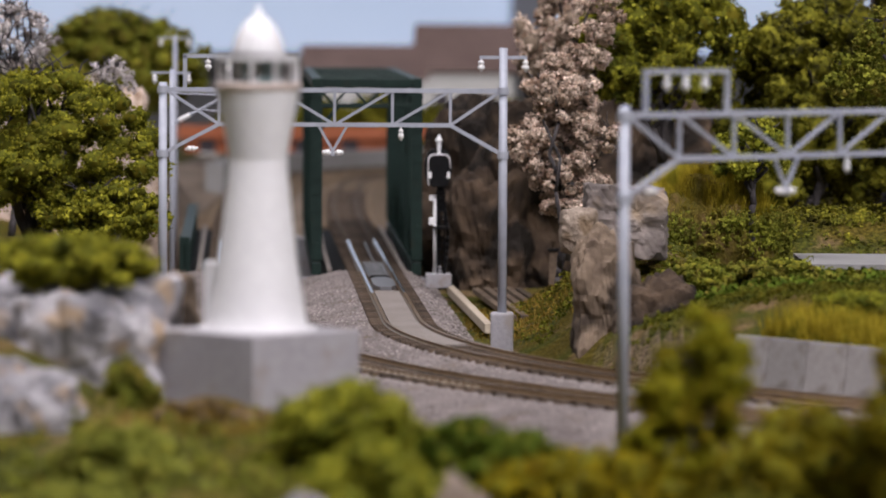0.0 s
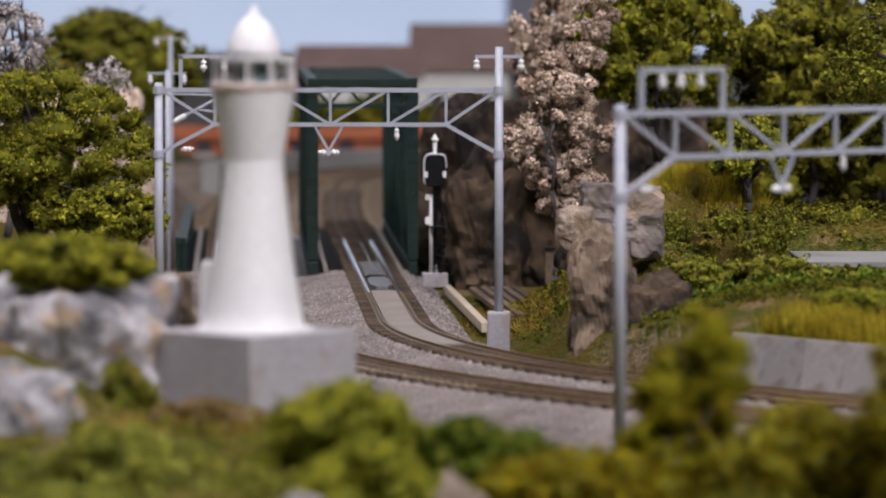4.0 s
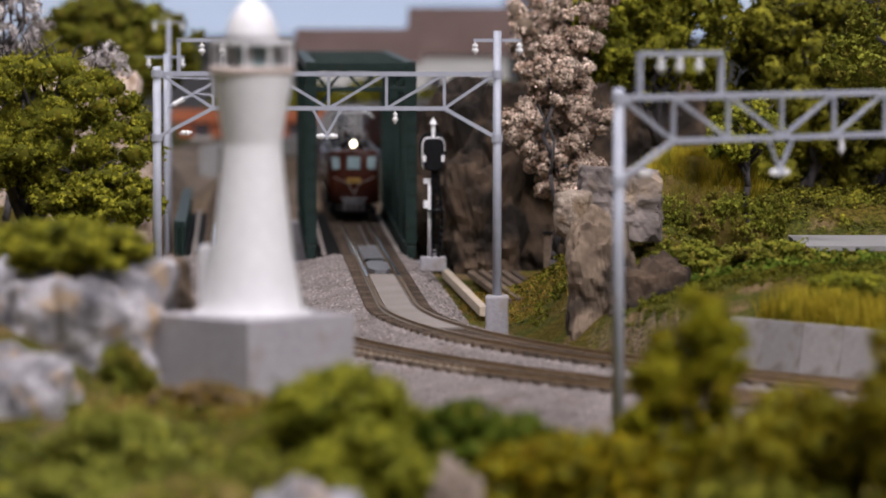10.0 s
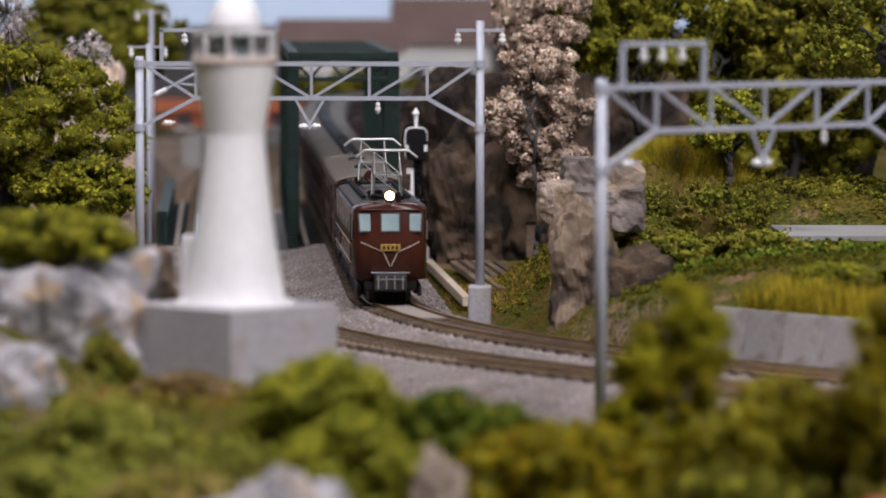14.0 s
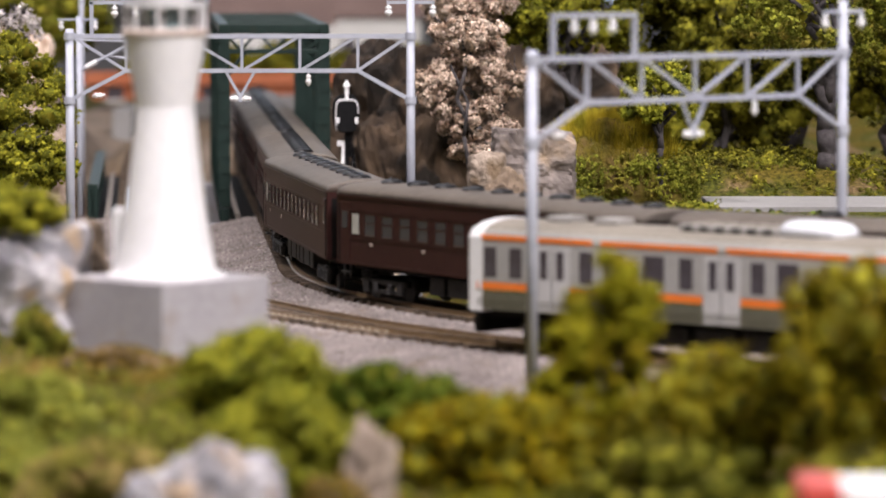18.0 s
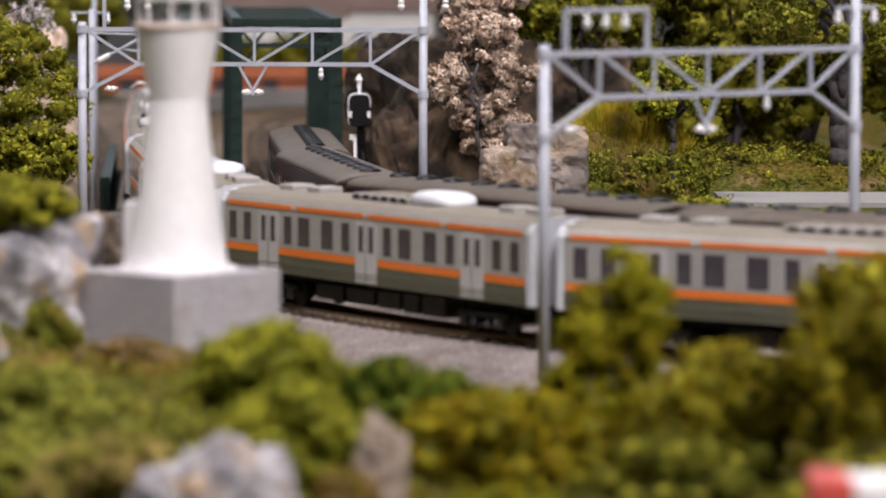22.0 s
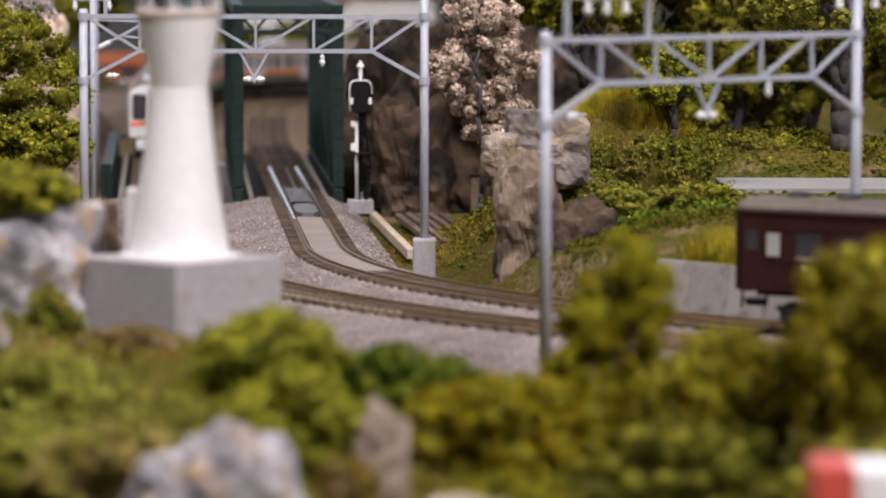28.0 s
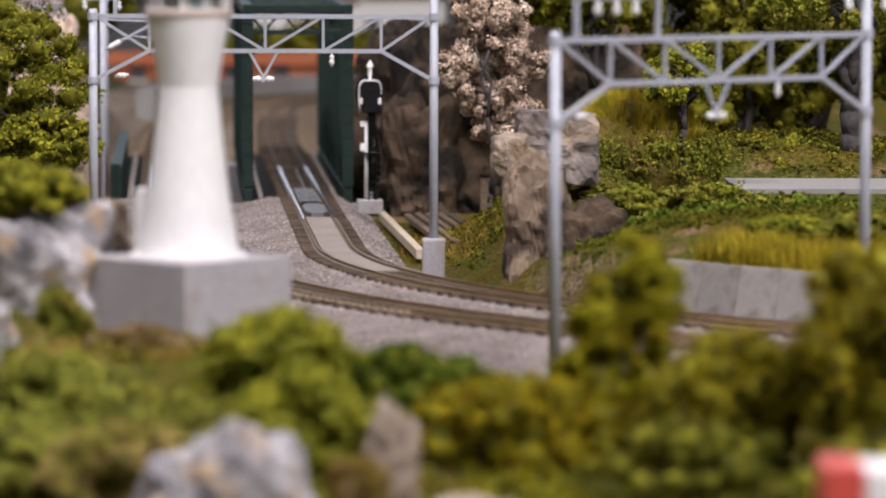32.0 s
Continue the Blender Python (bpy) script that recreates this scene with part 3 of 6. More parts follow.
def build_girder_bridge(track, words):
    x, y = on(track, 0)
    br = thing("girder_bridge", at(x, y, 0, 0, 0, math.degrees(aim(track, -100))), words, "railway bridge", "bridges")
    L, W = 248.0, 15.4
    part("deck", box(-L / 2, 0, -3.4, L, 29, 2.2, 0.2), "dull_black", br)
    for side in (-W, W):
        web = part("girder_web", box(-L / 2, side, 0.5, L, 1.2, 12.0, 0.1), "bridge_green", br)
        part("flange", box(-L / 2, side, 6.7, L, 3.4, 0.8, 0.15), "bridge_green", web)
        part("flange", box(-L / 2, side, -5.6, L, 3.4, 0.8, 0.15), "bridge_green", web)
        for i in range(17):
            part("stiffener", box(-1.0 - i * (L - 2) / 16, side, 0.5, 0.7, 3.0, 11.4), "bridge_green", web)
        part("end_post", box(-1.2, side, 1.6, 2.4, 3.2, 14.4, 0.3), "bridge_green", br)
    for sg in (-1, 1):
        part("walkway_edge", box(-L / 2, sg * 11.0, -1.4, L, 1.6, 1.2), "pale_strip", br, "pale timber beside the rails")
    for px in (-9, -L + 9):
        part("abutment", box(px, 0, -22.5, 16, 40, 36, 0.4), "concrete", br, "grey concrete abutment")
    return br


build_girder_bridge(OUTER, "low dark green plate girder bridge carrying the outer track")

# ---- overhead line gantries ----


def insulator(cx, cy, top, parent, r=0.75):
    bm = lathe([(0.25, top), (0.25, top - 0.6), (r, top - 0.8), (r, top - 1.3), (0.35, top - 1.5), (r * 1.15, top - 1.9), (r * 1.15, top - 2.6), (0.4, top - 2.9), (0.3, top - 3.4)], 10, cx=cx, cy=cy)
    return part("insulator", bm, "insulator", parent, "white porcelain insulator", True)


def build_gantry(x0, y0, x1, y1, words, footing):
    span = math.hypot(x1 - x0, y1 - y0)
    ga = thing("catenary_gantry", at(x0, y0, -4, 0, 0, math.degrees(math.atan2(y1 - y0, x1 - x0))), words, "catenary gantry", "gantries")
    z = 4.0
    steel = "steel_grey"
    posts = []
    for px, top in ((0, 60.8), (span, 69.5)):
        p = part("post", rod((px, 0, 0), (px, 0, top + z), 1.12, 1.0, 16), steel, ga, smooth=True)
        part("footing", box(px, 0, footing / 2 - 3, 5.6 if footing > 6 else 3.6, 6.5 if footing > 6 else 3.6, footing + 4, 0.5), "concrete", p, "square concrete footing")
        for cz in (59.0, 43.4):
            part("collar", rod((px, 0, cz + z - 0.9), (px, 0, cz + z + 0.9), 1.4, seg=14), steel, p)
        posts.append(p)
    up, low = 59.0 + z, 50.6 + z
    part("top_chord", bar((-0.5, 0, up), (span + 0.5, 0, up), 1.0, 1.1), steel, ga)
    a, b = span * 0.165, span * 0.845
    part("bottom_chord", bar((a, 0, low), (b, 0, low), 1.0, 1.0), steel, ga)
    part("knee_brace", bar((0, 0, 43.4 + z), (a, 0, low), 0.9, 0.9), steel, ga)
    part("knee_brace", bar((span, 0, 43.4 + z), (b, 0, low), 0.9, 0.9), steel, ga)
    part("diagonal", bar((0.5, 0, up), (a, 0, low), 0.7, 0.7), steel, ga)
    part("diagonal", bar((span - 0.5, 0, up), (b, 0, low), 0.7, 0.7), steel, ga)
    bays = 4
    for i in range(bays + 1):
        q = a + (b - a) * i / bays
        part("upright", bar((q, 0, low), (q, 0, up), 0.65, 0.65), steel, ga)
        if i < bays:
            n = a + (b - a) * (i + 1) / bays
            lo, hi = (n, q) if i < 2 else (q, n)
            part("diagonal", bar((lo, 0, low), (hi, 0, up), 0.65, 0.65), steel, ga)
    # frame with insulators over the short post
    fr = part("feeder_frame", bar((5.4, 0, up), (5.4, 0, up + 8.4), 0.9, 0.9), steel, ga)
    part("frame_bar", bar((4.9, 0, up + 8.2), (27.6, 0, up + 8.2), 0.9, 0.9), steel, fr)
    part("frame_bar", bar((27.2, 0, up), (27.2, 0, up + 8.4), 0.9, 0.9), steel, fr)
    for q in (11.0, 16.0, 21.2):
        insulator(q, 0, up + 7.8, fr)
    # cross-arm of the tall post
    arm = part("cross_arm", bar((span - 5.8, 0, 67.2 + z), (span + 5.8, 0, 67.2 + z), 0.8, 0.8), steel, ga)
    for q in (span - 5.4, span + 5.4):
        insulator(q, 0, 67.0 + z, arm)
    # drop bracket over the middle and the wire holders
    mid = span * 0.5
    vee = part("drop_bracket", bar((mid - 3.6, 0, low), (mid, 0, low - 6.4), 0.6, 0.6), steel, ga)
    part("drop_bar", bar((mid + 3.6, 0, low), (mid, 0, low - 6.4), 0.6, 0.6), steel, vee)
    holder = rod((mid - 2.5, 0, low - 6.8), (mid + 2.5, 0, low - 6.8), 0.3, seg=8)
    for q in (-2.1, -1.3, 1.3, 2.1):
        ball(mid + q, 0, low - 6.8, 0.78 if abs(q) < 2 else 0.6, holder, 10)
    part("wire_holder", holder, "insulator", vee, "white double insulator", True)
    part("drop_stem", bar((mid, 0, low - 5.6), (mid, 0, low - 7.6), 0.8, 0.8), steel, vee)
    insulator(span * 0.70, 0, low - 0.4, ga, 0.6)
    holder = rod((5.4, 0, 44.4 + z), (8.6, 0, 44.8 + z), 0.3, seg=8)
    for q in (6.4, 7.4):
        ball(q, 0, 44.6 + z, 0.7, holder, 10)
    part("wire_holder", holder, "insulator", ga, "white wire holder", True)
    return ga


build_gantry(-89.5, 991.1, -6.5, 991.1, "light grey steel catenary gantry with truss beam over both tracks", 10.0)
build_gantry(17.8, 763.9, 82.0, 822.9, "light grey steel catenary gantry beside bushes, spanning both tracks", 2.0)


def build_mast(x, y, tall, bracket=True):
    z0 = height(x, y) - 1
    top = tall - z0
    ma = thing("catenary_mast", at(x, y, z0), "slim grey catenary mast with bracket and white insulators", "catenary mast")
    part("post", rod((0, 0, 0), (0, 0, top), 0.85, 0.75, 14), "steel_grey", ma, smooth=True)
    arm = part("cross_arm", bar((-6.3, 0, top - 1), (5.6, 0, top - 1), 0.6, 0.6), "steel_grey", ma)
    for q in (-5.2, 5.0):
        insulator(q, 0, top - 1, arm, 0.7)
    if not bracket:
        return ma
    br = part("bracket", rod((0, 0, 44 - z0), (17, 0, 53 - z0), 0.45), "steel_grey", ma)
    part("stay", rod((0, 0, 53.4 - z0), (17, 0, 52.8 - z0), 0.3), "steel_grey", br)
    part("stay", rod((9, 0, 48.5 - z0), (18, 0, 47.5 - z0), 0.3), "steel_grey", br)
    part("stay", rod((16, 0, 53 - z0), (18.4, 0, 46.5 - z0), 0.3), "steel_grey", br)
    part("insulator", rod((2.2, 0, 45.2 - z0), (5.4, 0, 46.9 - z0), 0.75), "insulator", br, "white porcelain insulator")
    return ma


build_mast(-107.5, 1220.6, 60.5)
build_mast(-131, 1500, 69, False)

# ---- colour-light signal ----


def build_signal(x, y):
    sg = thing("railway_signal", at(x, y, -2.5, 0, 0, 4), "black colour-light railway signal with white edges, pointed cap and ladder", "signal")
    part("base", box(0, 0, 0.6, 7.6, 6.6, 4.2, 0.3), "concrete", sg, "grey concrete base")
    post = part("post", rod((0, 0, 2), (0, 0, 42.5), 0.75, 0.6, 14), "black", sg, "black post", True)
    part("finial", lathe([(0.65, 38.5), (0.65, 42.2), (1.2, 42.3), (0.15, 44.2)], 14), "white_paint", post, "white pointed cap")
    part("foot_sleeve", rod((0, 0, 2.2), (0, 0, 5.0), 1.1, 0.9, 14), "concrete", post)
    bm = bmesh.new()
    ring = lambda yy, k: [(-0.2 + k * 4.1 * (abs(math.cos(a)) ** 0.7) * math.copysign(1, math.cos(a)), yy, 34.4 + k * 5.6 * (abs(math.sin(a)) ** 0.8) * math.copysign(1, math.sin(a))) for a in [2 * math.pi * i / 32 for i in range(32)]]
    loft([ring(-0.4, 1.0), ring(0.5, 1.0)], bm)
    back = part("backboard", bm, "black", sg, "black oval backboard")
    bm = bmesh.new()
    oval = lambda yy, w, h: [(w * (abs(math.cos(a)) ** 0.45) * math.copysign(1, math.cos(a)), yy, 33.3 + h * (abs(math.sin(a)) ** 0.45) * math.copysign(1, math.sin(a))) for a in [2 * math.pi * i / 32 for i in range(32)]]
    loft([oval(-3.1, 2.8, 4.5), oval(-2.8, 3.1, 4.8), oval(-0.6, 3.1, 4.8)], bm)
    head = part("lamp_case", bm, "black", sg, "black lamp case seen from behind")
    rim = bmesh.new()
    arc = [(3.3 * (abs(math.cos(a)) ** 0.45) * math.copysign(1, math.cos(a)), 33.3 + 5.0 * (abs(math.sin(a)) ** 0.45) * (1 if a <= math.pi else -1)) for a in [-0.75 + (math.pi + 1.5) * i / 24 for i in range(25)]]
    for (xa, za), (xb, zb) in zip(arc, arc[1:]):
        if xa != xb or za != zb:
            bar((xa, -1.2, za), (xb, -1.2, zb), 1.3, 0.42, rim)
    part("white_rim", rim, "white_paint", back, "white edge")
    for sx in (-2.75, 2.75):
        part("hinge", box(sx, -3.0, 32.2, 0.95, 0.4, 1.9), "white_paint", head, "white hinge plate")
    part("mast_tube", rod((-1.1, -0.4, 1.5), (-1.1, -0.4, 25.5), 0.6, 0.5, 12), "white_paint", sg, "white lower mast tube", True)
    ladder = part("ladder_rail", rod((-0.4, -1.9, 0.8), (-0.4, -1.9, 29), 0.26, seg=6), "black", sg)
    part("ladder_rail", rod((1.7, -1.9, 0.8), (1.7, -1.9, 29), 0.26, seg=6), "black", ladder)
    for k in range(14):
        part("rung", rod((-0.4, -1.9, 2.4 + k * 1.9), (1.7, -1.9, 2.4 + k * 1.9), 0.2, seg=6), "black", ladder)
    part("case_stem", box(0.5, -0.6, 25.5, 1.9, 1.2, 8.5, 0.2), "black", sg)
    part("landing", lathe([(2.7, 16.2), (2.7, 16.8)], 16, cx=0.9, cy=-1.2), "black", sg, "black ladder landing")
    part("relay_box", box(-2.0, 0.2, 18.3, 1.8, 1.4, 2.2, 0.2), "white_paint", sg, "white relay box")
    part("relay_box", box(1.9, 0.2, 19.6, 0.9, 1.4, 2.2, 0.2), "white_paint", sg, "white relay box")
    part("marker", box(-1.7, 0, 25.3, 2.2, 0.5, 1.6), "white_paint", sg, "small white marker plate")
    bm = bmesh.new()
    pts = [(1.6, -0.8, 24 - 2 * i) for i in range(12)]
    pts = [(1.6 + 1.1 * math.sin(math.pi * i / 11), -0.8, z) for i, (_, _, z) in enumerate(pts)]
    for p, q in zip(pts, pts[1:]):
        rod(p, q, 0.45, seg=8, bm=bm)
    part("cable", bm, "black", sg, "black cable bundle", True)
    return sg


build_signal(-27.0, 1211)

# ---- lighthouse ----


def build_lighthouse(x, y):
    lh = thing("lighthouse", at(x, y, 5), "white model lighthouse on a square grey concrete plinth", "lighthouse")
    z = -5.0
    part("plinth", box(0, 0, 5.6, 25.6, 25.6, 23.0, 0.25, turn=Matrix.Rotation(radians(45 + 1.5), 3, "Z")), "concrete", lh, "grey square concrete plinth")
    prof = [(9.1, 22.2), (8.8, 23.2), (8.4, 25.4), (7.5, 30.7), (6.25, 40.7), (5.6, 47), (5.15, 52.0)]
    flare = [(5.15, 52.0), (5.6, 55.0), (6.2, 58.4), (6.8, 61.6), (7.2, 64.4)]
    tower = part("tower", lathe([(r, h + z) for r, h in prof], 40, caps=False), "white_paint", lh, "white tapered tower with faint rust", True)
    part("flared_neck", lathe([(r, h + z) for r, h in flare], 40, caps=False), "white_paint", lh, "white neck flaring up to the gallery", True)
    part("gallery", lathe([(r, h + z) for r, h in [(7.2, 64.4), (7.7, 64.7), (7.7, 65.5), (7.2, 65.7)]], 40), "rust_edge", lh, "gallery slab with rusty edge")
    part("lantern_room", lathe([(r, h + z) for r, h in [(4.2, 65.6), (4.2, 70.2)]], 24), "pale_glass", lh, "glazed lantern room")
    rail = part("gallery_rail", lathe([(r, h + z) for r, h in [(7.3, 69.6), (7.3, 70.4), (6.9, 70.4), (6.9, 69.6)]], 40), "white_paint", lh)
    for k in range(10):
        a = 2 * math.pi * k / 10 + 0.2
        part("rail_post", rod((7.0 * math.cos(a), 7.0 * math.sin(a), 65.4 + z), (7.0 * math.cos(a), 7.0 * math.sin(a), 70 + z), 0.3, seg=8), "white_paint", rail)
    for k in range(8):
        a = 2 * math.pi * k / 8
        part("glazing_bar", rod((4.3 * math.cos(a), 4.3 * math.sin(a), 65.6 + z), (4.3 * math.cos(a), 4.3 * math.sin(a), 70.4 + z), 0.3, seg=6), "white_paint", lh)
    part("dome", lathe([(r, h + z) for r, h in [(4.9, 70.2), (4.7, 71.4), (4.3, 73.2), (3.4, 75.2), (2.0, 76.8), (0.8, 77.5), (0.7, 78.6), (0.2, 79.2)]], 28), "white_paint", lh, "white domed cap", True)
    part("porch", box(-7.4, 4.5, 28.0 + z, 4.6, 5, 11.6, 0.3), "white_paint", lh, "small pinkish-white porch")
    part("plinth_lip", lathe([(10.4, 22.0 + z), (10.4, 22.6 + z)], 40), "white_paint", lh)
    return lh


build_lighthouse(-47.9, 716.6)

# ---- rocks ----


def build_rock(x, y, z, sx, sy, sz, seed, material="rock", words="weathered plaster rock", rough=0.28, boxy=0.55, sink=0.0, turn=0.0):
    bm = bmesh.new()
    bmesh.ops.create_icosphere(bm, subdivisions=5, radius=1)
    off = Vector((seed * 3.7, seed * 1.3, seed * 2.1))
    mean = (sx * sy * sz) ** (1 / 3)
    for v in bm.verts:
        d = v.co.normalized()
        k = max(abs(d.x), abs(d.y), abs(d.z))
        r = (1 - boxy) + boxy * min(1.35, 0.9 / k)
        q = Vector((d.x * sx, d.y * sy, d.z * sz)) / mean
        cut = noise.voronoi(q * 1.6 + off)[0][0]
        r *= 1 + rough * 0.9 * noise.noise(q * 1.5 + off) + rough * 0.55 * (cut - 0.4) + rough * 0.4 * noise.noise(q * 4.3 + off) + rough * 0.3 * abs(noise.noise(q * 9 + off)) + rough * 0.14 * noise.noise(q * 22 + off)
        v.co = Vector((d.x * r * sx, d.y * r * sy, d.z * r * sz))
    ob = part("rock", bm, material, None, "", False)
    ob.matrix_basis = at(x, y, z - sink, 0, 0, turn)
    return tagged(ob, words, "rock", "rocks")


# ---- foliage ----


FINER = 0.60   # leaf size against the sprig that carries it
PER_SPRIG = 9


def flakes(name, lobes, n, size, seed, material, flat=0.0):
    """A crown of fine leaves: each lobe (x, y, z, reach x, y, z) bears many sprigs, each sprig a knot of leaves."""
    rng = np.random.RandomState(seed)
    lobes = np.asarray(lobes, float)
    w = (lobes[:, 3] * lobes[:, 4] * lobes[:, 5]) ** 0.67
    knots = max(8, int(n * 3.0 / PER_SPRIG))
    pick = rng.choice(len(lobes), knots, p=w / w.sum())
    d = rng.normal(size=(knots, 3))
    d /= np.linalg.norm(d, axis=1)[:, None]
    bumpy = 0.86 + 0.16 * np.sin(d[:, 0] * 7 + pick) * np.sin(d[:, 1] * 6 + 2 * pick) + 0.12 * np.sin(d[:, 2] * 13 + pick)
    reach = (rng.uniform(0.5, 1.0, knots) ** 0.5) * bumpy * rng.uniform(0.88, 1.14, knots)
    knot = lobes[pick, :3] + d * reach[:, None] * lobes[pick, 3:6]
    n = knots * PER_SPRIG
    own = np.repeat(np.arange(knots), PER_SPRIG)
    off = rng.normal(size=(n, 3))
    off /= np.linalg.norm(off, axis=1)[:, None]
    c = knot[own] + off * (size * 0.85 * rng.uniform(0.35, 1.0, knots)[own] * rng.uniform(0.3, 1.0, n) ** 0.5)[:, None]
    nrm = 0.7 * d[own] + off + rng.normal(size=(n, 3)) * 0.5
    nrm /= np.linalg.norm(nrm, axis=1)[:, None]
    t = np.cross(nrm, rng.normal(size=(n, 3)))
    t /= np.linalg.norm(t, axis=1)[:, None] + 1e-9
    b = np.cross(nrm, t)
    sz = size * FINER * rng.uniform(0.5, 1.4, n)[:, None]
    quad = np.stack([c - t * sz * 0.5, c + b * sz * 0.42 + nrm * sz * 0.15, c + t * sz * 0.55, c - b * sz * 0.42 + nrm * sz * 0.2], 1)
    return quick_mesh(name, quad.reshape(-1, 3) * U, 4, material)


def quick_mesh(name, verts, corners, material):
    """Loose faces of equal corner count, verts in face order."""
    data = bpy.data.meshes.new(name)
    n = len(verts)
    data.vertices.add(n)
    data.vertices.foreach_set("co", np.ascontiguousarray(verts, dtype=np.float32).ravel())
    data.loops.add(n)
    data.loops.foreach_set("vertex_index", np.arange(n, dtype=np.int32))
    data.polygons.add(n // corners)
    data.polygons.foreach_set("loop_start", np.arange(0, n, corners, dtype=np.int32))
    data.update(calc_edges=True)
    data.materials.append(M[material])
    return data


def crown_lobes(rx, ry, rz, count, seed, size=1.0, cone=0.0):
    """Lobes spread over the outside of a lumpy crown that sits on z = 0."""
    rng = np.random.RandomState(seed)
    out = []
    count = count * 6
    size = size * 1.75 / math.sqrt(count)
    for k in range(count):
        u = (k + 0.5) / count
        zz = 1 - 1.75 * u
        a = k * 2.39996 + rng.uniform(-0.4, 0.4)
        rad = math.sqrt(max(0.05, 1 - zz * zz)) * rng.uniform(0.5, 1.06)
        if cone:
            rad *= 1 - cone * max(0.0, zz)
        s = size * rng.uniform(0.5, 1.45)
        out.append((rx * rad * math.cos(a), ry * rad * math.sin(a), rz * (1 + 0.68 * zz), rx * s, ry * s, rz * s * 0.85))
    out.append((0, 0, rz * 0.95, rx * 0.62, ry * 0.62, rz * 0.72))
    return out


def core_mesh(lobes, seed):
    """The inside of a crown: one shrunken lump for each lobe, coloured dark in place of shade."""
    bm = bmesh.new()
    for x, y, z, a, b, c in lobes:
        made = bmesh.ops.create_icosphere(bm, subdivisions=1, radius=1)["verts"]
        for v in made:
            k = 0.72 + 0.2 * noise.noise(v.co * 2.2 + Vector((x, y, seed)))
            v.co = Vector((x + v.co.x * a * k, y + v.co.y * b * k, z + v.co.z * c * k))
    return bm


# core colours, mostly darker than the leaves, to put depth shade into crowns
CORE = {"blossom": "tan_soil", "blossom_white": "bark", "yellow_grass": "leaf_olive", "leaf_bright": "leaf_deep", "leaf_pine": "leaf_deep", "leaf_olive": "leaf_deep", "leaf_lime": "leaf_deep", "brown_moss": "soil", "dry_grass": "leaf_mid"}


def build_bush(x, y, z, rx, ry, rz, n, seed, material, words, lobes=9, size=1.5, category="bush", stem=True, cone=0.0):
    ob = thing(category.split()[-1], at(x, y, z), words, category, "planting")
    shape = crown_lobes(rx, ry, rz, lobes, seed, cone=cone)
    crown = share("crown", flakes("crown", shape, n, size, seed, material), ob)
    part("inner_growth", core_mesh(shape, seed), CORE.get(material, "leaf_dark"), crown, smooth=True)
    if stem:
        part("stem", rod((0, 0, -3), (0, 0, rz * 0.8), max(0.7, rx * 0.1), max(0.4, rx * 0.06), 9), "bark", ob, "dark woody stem")
    return ob


def limb(bm, p, q, r0, r1, seed, bend=0.15, parts=5):
    rng = random.Random(seed)
    p, q = Vector(p), Vector(q)
    last, lr = p, r0
    for i in range(1, parts + 1):
        u = i / parts
        w = (q - p).length * bend * math.sin(math.pi * u)
        n = p.lerp(q, u) + Vector((rng.uniform(-w, w), rng.uniform(-w, w), rng.uniform(-w, w) * 0.5))
        nr = r0 + (r1 - r0) * u
        rod(last, n, lr, nr, 8, bm)
        ball(*n, nr * 0.97, bm, 8)
        last, lr = n, nr
    return last


def build_tree(x, y, z, trunk_h, rx, ry, rz, n, seed, material, words, lobes=14, size=1.6, lean=(0, 0), gaps=False, bark="bark", shape=None, girth=1.0):
    """Trunk and limbs carry a crown whose base is at trunk height."""
    ob = thing("tree", at(x, y, z), words, "tree", "trees")
    rng = random.Random(seed)
    top = Vector((lean[0], lean[1], trunk_h))
    bm = bmesh.new()
    limb(bm, (0, 0, -4), top, max(1.2, rx * 0.07) * girth, max(0.8, rx * 0.05) * girth, seed, 0.06)
    part("trunk", bm, bark, ob, "dark trunk", True)
    spray = shape
    shape = spray or crown_lobes(rx, ry, rz, lobes, seed, 0.8 if gaps else 1.0)
    shape = [(a + lean[0], b + lean[1], c + trunk_h, d, e, f) for a, b, c, d, e, f in shape]
    for k in range(min(9, lobes)):
        a, b, c, *_ = shape[k]
        bm = bmesh.new()
        end = limb(bm, top - Vector((0, 0, trunk_h * 0.1 * (k % 3))), (a, b, c), max(0.6, rx * 0.05) * girth ** 0.5, 0.25, seed + k)
        for j in range(3):
            limb(bm, end, end + Vector((rng.uniform(-1, 1) * rx * 0.3, rng.uniform(-1, 1) * ry * 0.3, rng.uniform(-0.2, 1) * rz * 0.3)), 0.3, 0.12, seed + k * 7 + j, parts=3)
        part("branch", bm, bark, ob, "", True)
    if gaps:
        shape = shape[:-1]
    crown = share("crown", flakes("crown", shape, n, size, seed, material), ob)
    if not gaps:
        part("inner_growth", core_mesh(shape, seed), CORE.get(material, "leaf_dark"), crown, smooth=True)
    return ob


def spray_lobes(masses, seed, each=14):
    """Breaks a few round masses (x, z, reach) into many small ragged lobes."""
    rng = random.Random(seed)
    out = []
    for mx, mz, mr in masses:
        for k in range(each):
            q = mr * rng.uniform(0.2, 0.42)
            d = Vector((rng.gauss(0, 1), rng.gauss(0, 1), rng.gauss(0, 1))).normalized() * mr * rng.uniform(0.35, 0.95)
            out.append((mx + d.x, d.y, mz + d.z, q, q, q * 0.85))
    rng.shuffle(out)
    return out


